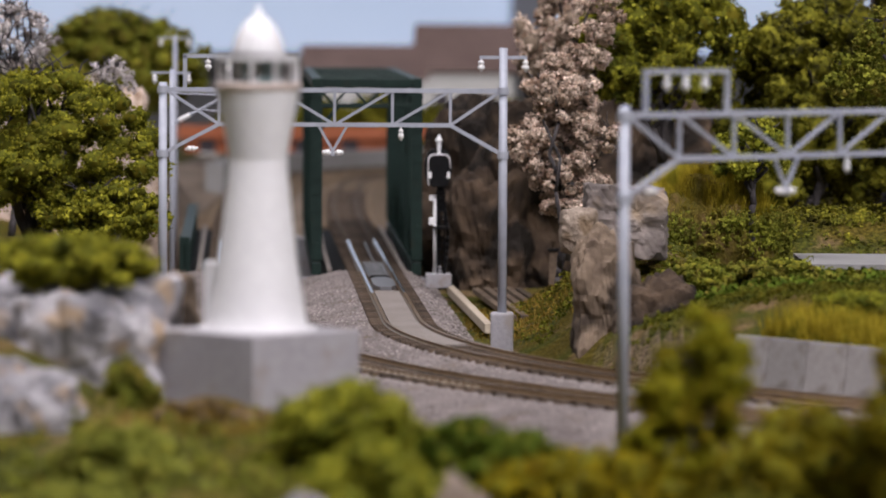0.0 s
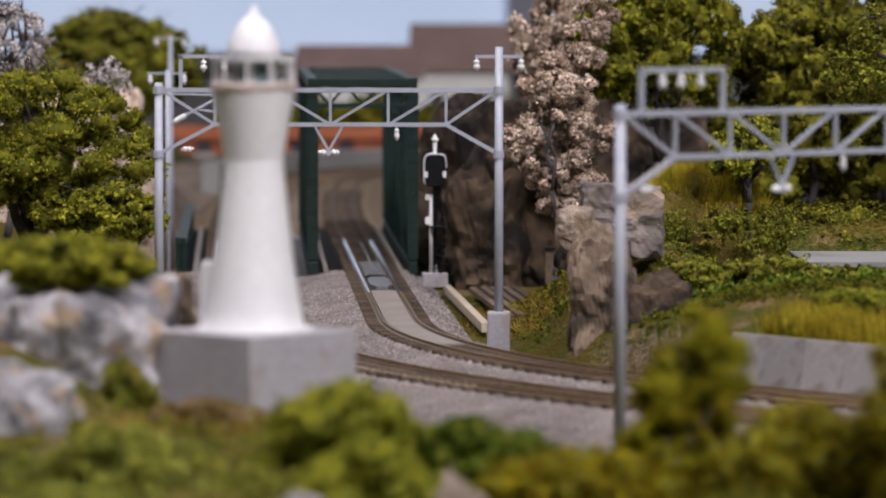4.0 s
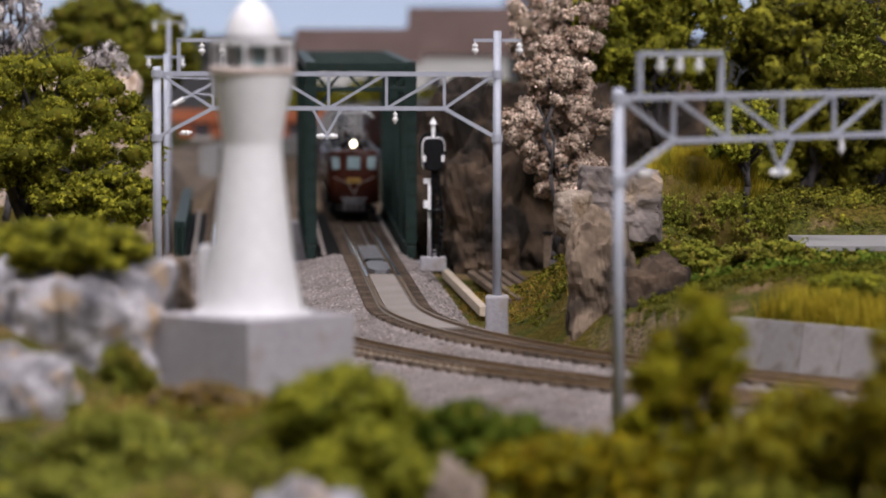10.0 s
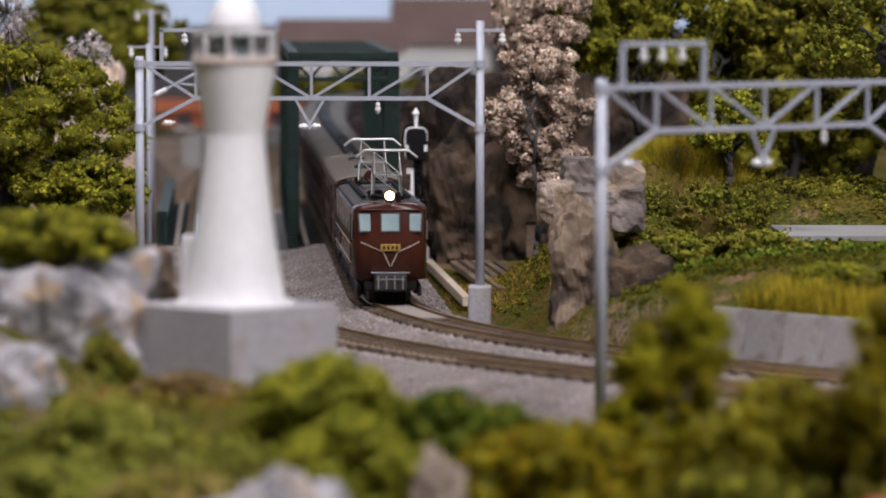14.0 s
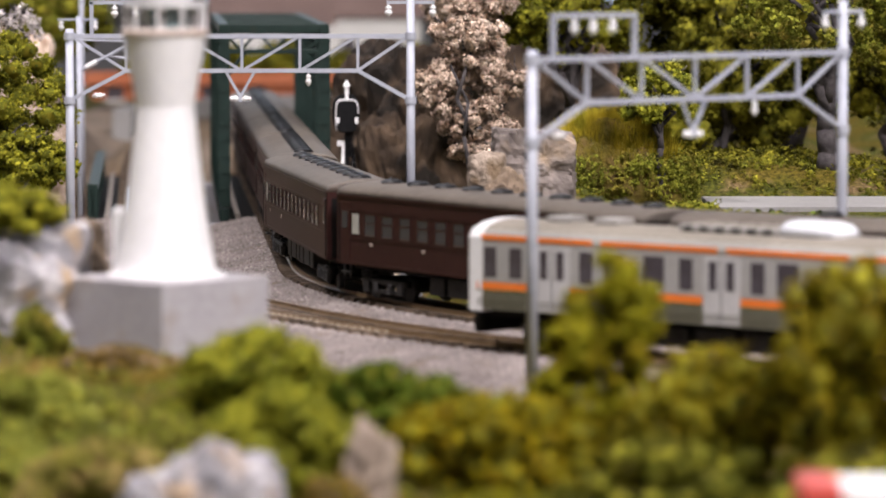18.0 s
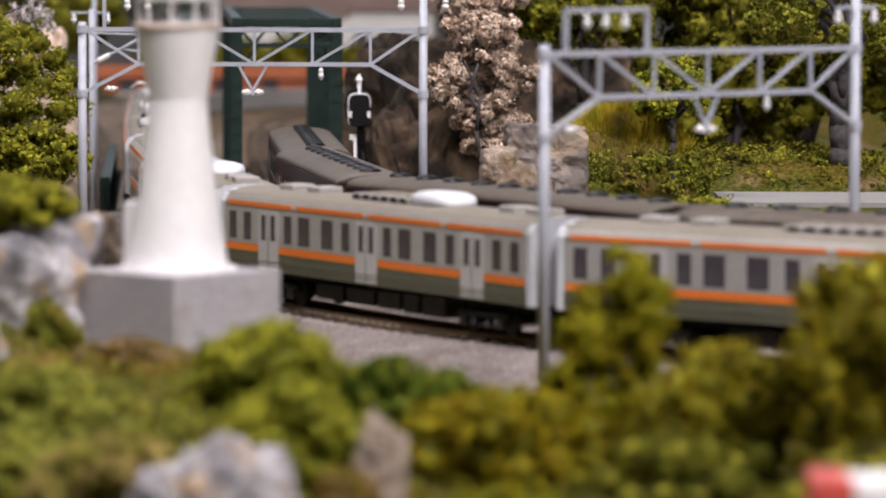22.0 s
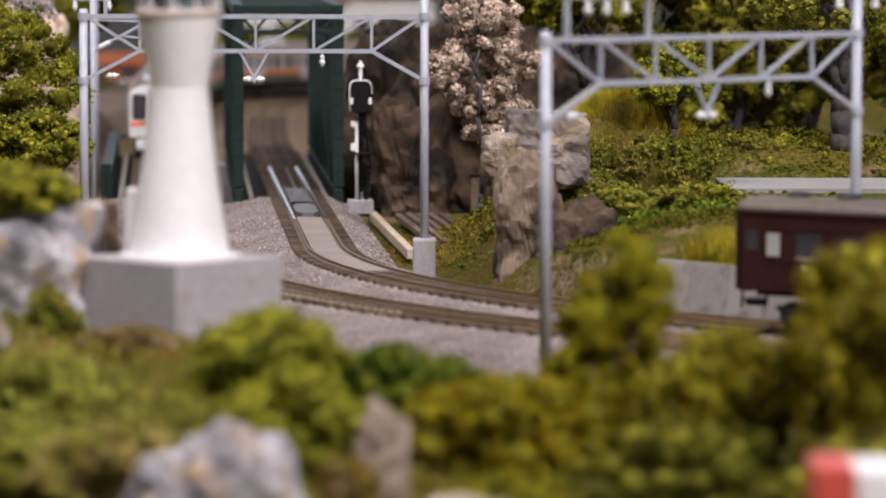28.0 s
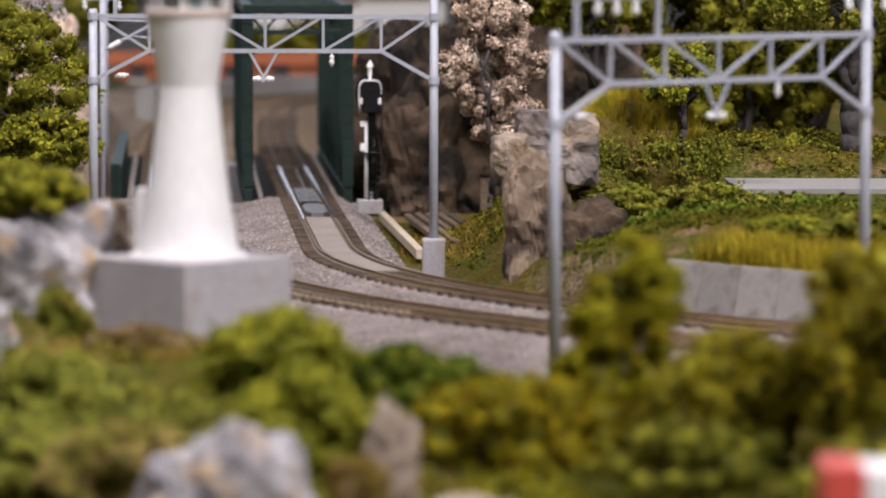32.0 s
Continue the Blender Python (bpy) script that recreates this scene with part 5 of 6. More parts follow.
def hull(half_w, floor, shoulder, top, xs, taper=None):
    """A car body skin: straight sides, round shoulders and an arched roof."""
    out = []
    for x in xs:
        k, drop = taper(x) if taper else (1.0, 0.0)
        w = half_w * k
        ring = [(x, -w, floor), (x, -w, shoulder - drop)]
        for i in range(1, RING):
            a = math.pi * i / RING
            ring.append((x, -w * math.cos(a), shoulder - drop + (top - shoulder) * math.sin(a) ** 0.8))
        ring += [(x, w, shoulder - drop), (x, w, floor)]
        out.append(ring)
    return loft(out)


def hull_ring(w, floor, shoulder, top):
    ring = [(-w, floor), (-w, (floor + shoulder) / 2), (-w, shoulder)]
    for i in range(1, RING):
        a = math.pi * i / RING
        ring.append((-w * math.cos(a), shoulder + (top - shoulder) * math.sin(a) ** 0.8))
    return ring + [(w, shoulder), (w, (floor + shoulder) / 2), (w, floor)]


def arch(half_w, shoulder, top, xs, lift=0.12):
    out = []
    for x in xs:
        ring = []
        for i in range(RING + 1):
            a = math.pi * i / RING
            ring.append((x, -(half_w + lift) * math.cos(a), shoulder + (top - shoulder + lift) * max(0.0, math.sin(a)) ** 0.8))
        out.append(ring)
    return loft(out)


def bogie(x, parent, drop, wheelbase=14.0):
    """A truck whose wheels stand drop below the car's own zero."""
    z = -drop
    bo = part("bogie", box(x, 0, z + 4.2, wheelbase + 2, 12.0, 1.6, 0.3), "dull_black", parent, "black bogie frame")
    for sy in (-7.3, 7.3):
        part("side_frame", box(x, sy, z + 4.3, wheelbase + 4.5, 0.9, 1.1, 0.2), "bogie_grey", bo)
        part("equaliser", bar((x - wheelbase * 0.36, sy, z + 2.1), (x + wheelbase * 0.36, sy, z + 2.1), 0.7, 0.7), "bogie_grey", bo)
        for dx in (-wheelbase / 2, wheelbase / 2):
            part("axle_box", box(x + dx, sy * 1.02, z + 3.0, 2.8, 1.2, 2.8, 0.4), "bogie_grey", bo)
        for dx in (-wheelbase * 0.2, wheelbase * 0.2):
            part("spring", lathe([(0.8, z + 2.0 + 0.3 * k) if k % 2 else (1.05, z + 2.0 + 0.3 * k) for k in range(8)], 10, cx=x + dx, cy=sy), "bogie_grey", bo)
    for dx in (-wheelbase / 2, wheelbase / 2):
        wheels = bmesh.new()
        for sy in (-4.6, 4.6):
            rod((x + dx, sy - 0.6, z + 2.75), (x + dx, sy + 0.6, z + 2.75), 2.75, seg=18, bm=wheels)
        rod((x + dx, -4.6, z + 2.75), (x + dx, 4.6, z + 2.75), 0.6, seg=8, bm=wheels)
        part("wheelset", wheels, "bogie_grey", bo)
    return bo


def underframe(parent, L, seed, drop):
    rng = random.Random(seed)
    part("underframe", box(0, 0, 4.8, L - 6, 13, 1.6, 0.2), "dull_black", parent)
    x = -L * 0.2
    while x < L * 0.2:
        w = rng.uniform(6, 13)
        for sy in (-5.6, 5.6):
            part("equipment_box", box(x + w / 2, sy, 3.2 - drop * 0.35, w - 1.5, 4, rng.uniform(2.6, 3.6) + drop * 0.4, 0.3), "bogie_grey", parent)
        x += w
    for sx in (-1, 1):
        part("coupler", box(sx * (L / 2 + 0.6), 0, 4.6 - drop, 4.4, 1.8, 1.6, 0.3), "dull_black", parent, "black knuckle coupler")


def pane(parent, data, x, z, half_w, name="window"):
    for sy in (-1, 1):
        share(name, data, parent, at(x, sy * (half_w + 0.05), z))


def pantograph(x, parent, high, base=25.2, material="silver"):
    pa = part("pantograph", box(x, 0, base, 9, 8.4, 0.6, 0.1), "dull_black", parent, "raised pantograph with thin silver arms")
    arms = bmesh.new()
    knee, top = base + high * 0.5, base + high
    for sy in (-3.6, 3.6):
        for sx in (-1, 1):
            rod((x + sx * 3.6, sy, base + 0.2), (x + sx * 6.2, sy * 0.92, knee), 0.22, seg=6, bm=arms)
            rod((x + sx * 6.2, sy * 0.92, knee), (x, sy * 0.85, top), 0.19, seg=6, bm=arms)
    for sx in (-1, 1):
        rod((x + sx * 6.2, -3.3, knee), (x + sx * 6.2, 3.3, knee), 0.18, seg=6, bm=arms)
        rod((x + sx * 6.2, -3.3, knee), (x + sx * 3.6, 3.6, base + 0.2), 0.15, seg=6, bm=arms)
        rod((x + sx * 6.2, 3.3, knee), (x, -3.0, top), 0.15, seg=6, bm=arms)
    part("arm_frame", arms, material, pa, "thin silver pantograph arms")
    head = bmesh.new()
    for sx in (-1, 1):
        rod((x + sx * 1.2, -5.4, top + 0.3), (x + sx * 1.2, 5.4, top + 0.3), 0.32, seg=8, bm=head)
        for sy in (-1, 1):
            rod((x + sx * 1.2, sy * 5.4, top + 0.3), (x + sx * 1.2, sy * 7.6, top - 1.4), 0.32, 0.24, 8, head)
    part("collector_head", head, material, pa, "silver collector strips with curved horns")
    for sx in (-3.8, 3.8):
        for sy in (-3.6, 3.6):
            part("roof_insulator", rod((x + sx, sy, base - 1.4), (x + sx, sy, base), 0.7, 0.5, 8), "dull_black", pa)
    return pa


GLASS = {
    "coach": mesh_of("window", box(0, 0, 0, 4.4, 0.14, 4.8, 0.05), "coach_glass"),
    "coach_wide": mesh_of("window", box(0, 0, 0, 5.8, 0.14, 4.8, 0.05), "coach_glass"),
    "coach_lit": mesh_of("window", box(0, 0, 0, 3.0, 0.14, 4.6, 0.05), "lit_glass"),
    "mail": mesh_of("window", box(0, 0, 0, 2.4, 0.14, 3.8, 0.05), "coach_glass"),
    "loco": mesh_of("window", box(0, 0, 0, 3.5, 0.14, 2.9, 0.05), "lit_glass"),
    "emu_wide": mesh_of("window", box(0, 0, 0, 5.0, 0.14, 6.4, 0.05), "dark_glass"),
    "emu_slim": mesh_of("window", box(0, 0, 0, 3.3, 0.14, 6.2, 0.05), "dark_glass"),
    "emu_door": mesh_of("window", box(0, 0, 0, 1.9, 0.14, 5.6, 0.05), "dark_glass"),
}
FRAME_SILL = mesh_of("window_sill", box(0, 0, 0, 4.6, 0.2, 0.3), "sill_brown")
MAIL_SASH = mesh_of("sash", box(0, 0, 0, 2.6, 0.12, 0.3, 0, box(0, 0, 0, 0.3, 0.12, 3.8)), "maroon")
WIDE_SILL = mesh_of("window_sill", box(0, 0, 0, 6.0, 0.2, 0.3), "cream_line")
SASH = mesh_of("sash", box(0, 0, 0, 4.4, 0.1, 0.3), "maroon")
FRAME = bmesh.new()
for fx, fz, fw, fh in ((0, 2.5, 5.0, 0.3), (-2.4, 0, 0.3, 5.0), (2.4, 0, 0.3, 5.0)):
    box(fx, 0, fz, fw, 0.16, fh, 0, FRAME)
FRAME = mesh_of("window_frame", FRAME, "maroon")


LOCO_LIFT, COACH_LIFT, RAILCAR_LIFT = 2.4, 2.5, 1.8


def coach(words, mail=False, seed=1, wide=False):
    L, W = 125.0, 9.3
    car = thing("passenger_coach", at(0, 0, 0), words, "passenger coach", "brown train")
    xs = [-L / 2, -L / 2 + 0.8, L / 2 - 0.8, L / 2]
    rounded = lambda x: (0.985, 0.0) if abs(x) > L / 2 - 0.5 else (1.0, 0.0)
    body = part("body", hull(W, 5.2, 20.8, 23.4, xs, rounded), "maroon", car, "dark maroon-brown body")
    roof = part("roof", arch(W, 21.0, 23.6, [-L / 2 - 0.3, -L / 2 + 1.4, L / 2 - 1.4, L / 2 + 0.3], 0.25), "roof_tan", car, "brownish grey arched roof", True)
    for sy in (-1, 1):
        part("gutter", box(0, sy * (W + 0.12), 20.9, L, 0.35, 0.4), "maroon", body)
        part("waist_rail", box(0, sy * (W + 0.06), 11.3, L - 1, 0.2, 0.4), "maroon", body)
        part("window_rail", box(0, sy * (W + 0.05), 17.7, L - 1, 0.16, 0.35), "maroon", body)
        part("sill_rail", box(0, sy * (W + 0.06), 5.6, L - 1, 0.2, 0.6), "maroon", body)
    vent = mesh_of("ventilator", lathe([(2.5, 0), (2.7, 0.5), (2.2, 1.1), (0.6, 1.4)], 14), "black")
    if mail:
        for x in (-42, 29):
            for sy in (-1, 1):
                door = part("sliding_door", box(x, sy * (W + 0.1), 12.6, 9.5, 0.35, 13.0, 0.08), "maroon", car, "sliding luggage door")
                part("door_rail", box(x + 3, sy * (W + 0.2), 19.0, 16, 0.3, 0.4), "dull_black", door)
                part("door_gap", box(x - 5.0, sy * (W + 0.16), 12.6, 0.9, 0.3, 13.0), "dull_black", door, "dark gap beside the sliding door")
        for x in (-54, -48, -29, -16, -12.8, -2, 8, 11.2, 19, 50):
            share("window", GLASS["coach_lit" if x == -48 else "mail"], car, at(x, -W - 0.05, 15.0))
            share("window", GLASS["mail"], car, at(x, W + 0.05, 15.0))
            for sy in (-1, 1):
                share("sash", MAIL_SASH, car, at(x, sy * (W + 0.12), 15.2))
        for x in (-30, 20):
            share("ventilator", vent, car, at(x, 0, 23.5))
    else:
        for i in range(10 if wide else 13):
            x = -46 + i * 9.7 if wide else -47.5 + i * 7.75
            pane(car, GLASS["coach_wide" if wide else "coach"], x, 14.6, W)
            for sy in (-1, 1):
                if wide:
                    share("window_sill", WIDE_SILL, car, at(x, sy * (W + 0.08), 12.1))
                    continue
                share("window_frame", FRAME, car, at(x, sy * (W + 0.1), 14.6))
                share("sash", SASH, car, at(x, sy * (W + 0.1), 15.0))
                share("window_sill", FRAME_SILL, car, at(x, sy * (W + 0.08), 12.1))
        for sx in (-1, 1):
            for sy in (-1, 1):
                door = part("door", box(sx * (L / 2 - 3.6), sy * (W - 0.05), 12.6, 4.6, 0.35, 13.6, 0.08), "maroon", car, "recessed end door")
                part("door_gap", box(sx * (L / 2 - 1.1), sy * (W + 0.1), 12.6, 0.5, 0.2, 13.4), "dull_black", door)
                share("window", GLASS["mail"], door, at(sx * (L / 2 - 3.6), sy * (W + 0.14), 15.4))
        pane(car, GLASS["coach_lit"], -L / 2 + 8.4, 14.6, W)
        for i in range(10):
            share("ventilator", vent, car, at(-L / 2 + 9 + i * (L - 18) / 9, 0, 23.4))
    for sx in (-1, 1):
        fx = sx * L / 2
        part("end_rim", loft([[(fx + sx * d, y, z) for y, z in ring_pts(W * 0.99, 5.4, 20.8, 23.5)] for d in (-0.4, 0.3)]), "maroon", body)
        part("end_wall", box(fx + sx * 0.32, 0, 12.6, 0.2, 2 * W - 2.4, 14.0), "dull_black", body, "dark end wall")
        gang = part("gangway", box(fx + sx * 0.9, 0, 12.2, 1.8, 7.4, 15.6, 0.4), "dull_black", car, "black folding gangway")
        part("gangway_frame", box(fx + sx * 1.75, 0, 12.4, 0.3, 6.2, 14.0, 0.1), "dark_roof", gang, "dark gangway plate")
        for k in range(3):
            part("end_lettering", box(fx + sx * 0.46, -6.4, 9.6 + 0.9 * k, 0.1, 1.0 - 0.2 * k, 0.4), "cream_line", body, "tiny illegible white lettering")
        for sy in (-1, 1):
            part("end_hose", rod((fx + sx * 0.8, sy * 5.2, 6.5), (fx + sx * 1.2, sy * 5.0, 1.2), 0.3, seg=6), "bogie_grey", car)
            part("step_iron", box(sx * (L / 2 - 3.6), sy * (W - 0.6), 3.4, 4.4, 1.0, 0.4), "bogie_grey", car)
        if mail and sx > 0:
            for sy in (-1, 1):
                part("end_frame", box(fx + 1.9, sy * 4.1, 12.4, 0.5, 1.2, 15.4, 0.2), "plaster", gang, "white frame of the open end door")
            part("end_frame", box(fx + 1.9, 0, 20.2, 0.5, 9.4, 1.3, 0.2), "plaster", gang, "white frame of the open end door")
        bogie(sx * (L / 2 - 18), car, COACH_LIFT, 15)
    for k, (lx, lz) in enumerate(((-47, 10.2), (-24, 10.0), (-60, 7.4), (59, 9.0), (57.5, 12.0))):
        part("lettering", box(lx, -W - 0.06, lz, 1.3, 0.1, 0.8), "cream_line", body, "tiny illegible white lettering")
    underframe(car, L, seed, COACH_LIFT)
    return car


def loco():
    L, W = 108.5, 9.3
    car = thing("electric_locomotive", at(0, 0, 0), "maroon-brown streamlined electric locomotive with raised pantographs", "locomotive", "brown train")

    ends = [(15, 1.0), (8, 0.995), (3.5, 0.98), (0.9, 0.94), (-0.6, 0.88), (-1.5, 0.78), (-2.0, 0.52), (-2.3, 0.26), (-2.4, 0.02)]
    rake = lambda z: 0.22 * max(0.0, z - 11.4)

    def face_x(y, z):
        """How far out the nose reaches at a place of its face."""
        ks, ds = [k for _, k in ends][::-1], [d for d, _ in ends][::-1]
        return L / 2 - float(np.interp(abs(y) / W, ks, ds)) - rake(z)
    rows = [(-L / 2 + d, k) for d, k in ends[::-1]] + [(-39, 1.0), (0, 1.0), (39, 1.0)] + [(L / 2 - d, k) for d, k in ends]
    skin = []
    for x, k in rows:
        floor = 5.9 - 2.2 * min(1.0, max(0.0, (abs(x) - 45) / 5))
        ring = hull_ring(W * k, floor, 20.6, 22.4)
        q = max(0.0, (abs(x) - (L / 2 - 15)) / 15) ** 2
        skin.append([(x - math.copysign(min(1.0, q) * rake(z), x), y, z) for y, z in ring])
    body = part("body", loft(skin), "loco_brown", car, "glossy maroon-brown body", True)
    roof = part("roof", arch(W - 0.5, 21.0, 22.5, [-L / 2 + 8, -L / 2 + 11, L / 2 - 11, L / 2 - 8], 0.15), "dark_roof", car, "dark brown roof", True)
    for sy in (-1, 1):
        for z in (7.4, 11.8):
            part("trim_line", box(0, sy * (W + 0.05), z, L - 12, 0.16, 0.2), "cream_line", body, "thin pale metal line")
        part("gutter", box(0, sy * (W + 0.02), 20.7, L - 18, 0.3, 0.3), "loco_brown", body)
        part("roof_walk", box(0, sy * 5.6, 23.0, L - 34, 1.2, 0.4), "dull_black", roof)
        for x in (-46.5, 46.5):
            part("door_line", box(x - 2.6, sy * (W + 0.04), 12.8, 0.2, 0.12, 13.0), "dull_black", body)
            part("door_line", box(x + 1.0, sy * (W + 0.04), 12.8, 0.2, 0.12, 13.0), "dull_black", body)
    for x in (-35.1, -20.0, -9.6, 1.0, 13.0, 22.3, 37.8):
        pane(car, GLASS["loco"], x, 15.8, W)
    for x in (-50.4, 50.4):
        pane(car, GLASS["coach_lit"], x, 15.6, W * 0.99)
    for i in range(5):
        x = -43 + i * 6.6
        for sy in (-1, 1):
            grid = part("louvre", box(x, sy * (W + 0.04), 9.7, 5.8, 0.16, 3.2), "loco_brown", body, "ventilation grille")
            for k in range(5):
                part("louvre_slat", box(x, sy * (W + 0.14), 8.5 + 0.6 * k, 5.2, 0.14, 0.3), "maroon", grid)
    for z in (12.6, 10.4):
        part("lettering", box(-47.6, -W - 0.06, z, 1.5, 0.1, 0.6), "cream_line", body, "tiny illegible pale lettering")
    plate = part("builder_plate", box(1.0, -W - 0.08, 11.0, 3.4, 0.2, 1.7), "gold", car, "small gold plate with plain dark bars")
    for k in range(3):
        part("plate_bar", box(k * 1.0, -W - 0.2, 11.0, 0.5, 0.1, 0.9), "maroon", plate)
    for sx in (-1, 1):
        fx = sx * L / 2
        for y in (-5.5, 0, 5.5):
            pane_m = at(sx * (face_x(y, 17.6) + 0.05), y, 17.6, 0, -sx * 12.4, -sx * 2.6 * y)
            w = part("cab_window", box(0, 0, 0, 0.5, 4.3, 4.3, 0.2), "pale_glass", car, "pale cab windscreen")
            w.matrix_basis = pane_m
            part("window_gasket", box(-0.12 * sx, 0, 0, 0.5, 4.9, 4.9, 0.2), "dark_roof", w)
        part("visor", box(sx * face_x(0, 20.6) - sx * 0.4, 0, 20.7, 1.2, 14.4, 0.4, 0.15), "loco_brown", body)
        # pale V on the nose with the number plate over it
        spot = lambda y, z: (sx * (face_x(y, z) + 0.12), y, z)
        for sy in (-1, 1):
            for p, q in (((0.15, 7.0), (1.7, 10.4)), ((1.7, 10.4), (5.0, 11.9)), ((5.0, 11.9), (7.2, 12.9))):
                part("nose_chevron", bar(spot(sy * p[0], p[1]), spot(sy * q[0], q[1]), 0.24, 0.24), "cream_line", body, "pale V-shaped nose trim")
        plate = part("number_plate", box(sx * (face_x(2.0, 11.6) + 0.3), 0, 11.6, 0.9, 4.8, 1.6, 0.05), "gold", car, "gold number plate with plain dark bars")
        for k in range(4):
            part("plate_bar", box(sx * (face_x(2.0, 11.6) + 0.78), -1.6 + k * 1.05, 11.6, 0.1, 0.55, 0.9), "maroon", plate)
        part("front_step", box(fx + sx * 2.7, 0, 5.4, 1.4, 9.5, 0.35, 0.12), "slat_grey", car, "grey front step")
        lamp = part("headlight", rod((fx - sx * 4.5, 0, 24.1), (fx - sx * 1.8, 0, 24.1), 1.5, seg=16), "loco_brown", car, "round headlight on the roof edge")
        part("lens", ball(fx - sx * 1.8, 0, 24.1, 1.15), "lamp_glow" if sx > 0 else "pale_glass", lamp, "bright warm headlight lens" if sx > 0 else "", True)
        part("lamp_stand", box(fx - sx * 3.3, 0, 22.4, 2.0, 1.6, 2.4, 0.2), "loco_brown", lamp)
        part("buffer_beam", box(fx + sx * 0.4, 0, 2.2, 2.6, 13.0, 2.6, 0.4), "dull_black", car)
        pilot = part("pilot", box(fx + sx * 2.4, 0, 3.0, 2.2, 8.0, 4.2, 0.5), "bogie_grey", car, "black pilot and coupler pocket")
        for k in range(4):
            part("pilot_bar", box(fx + sx * 3.55, -3.0 + 2.0 * k, 3.0, 0.2, 0.35, 3.2), "slat_grey", pilot)
        part("pilot_bar", box(fx + sx * 3.55, 0, 3.9, 0.25, 7.0, 0.35), "slat_grey", pilot)
        for sy in (-5.8, 5.8):
            part("tail_lamp", box(fx - sx * 0.1, sy, 13.0, 0.8, 1.4, 1.4, 0.3), "maroon", car)
        for sy in (-8.2, 8.2):
            part("hand_rail", rod((fx - sx * 3.0, sy * 0.98, 7), (fx - sx * 3.0, sy * 0.98, 13), 0.16, seg=6), "silver", car)
        bogie(sx * 28, car, LOCO_LIFT, 32)
        bogie(sx * 45, car, LOCO_LIFT, 9)
        pantograph(38.1 if sx > 0 else -33.9, car, 11.2, 23.2)
        part("whistle", rod((sx * 46, 2.5, 22.0), (sx * 46, 2.5, 24.6), 0.8, 0.5, 10), "dull_black", car)
        part("roof_hatch", box(sx * 16, 0, 22.6, 18, 7.5, 1.4, 0.4), "dark_roof", roof)
        for k, x in enumerate((28, 25.4, 42.6, 45.0)):
            part("roof_insulator", lathe([(0.6, 22.2), (1.0, 22.7), (0.6, 23.2), (1.0, 23.7), (0.5, 24.2)], 10, cx=sx * x, cy=-3.4 + 2.2 * (k % 3)), "dull_black", roof)
        part("switch_box", box(sx * 22.6, -2.2, 23.0, 3.4, 3.0, 1.8, 0.3), "dull_black", roof)
    part("bus_bar", rod((-30, -1.5, 24.3), (30, -1.5, 24.3), 0.22, seg=6), "bogie_grey", roof)
    part("roof_hatch", box(0, 0, 22.6, 10, 6, 1.2, 0.4), "dark_roof", roof)
    underframe(car, L, 9, LOCO_LIFT)
    return car


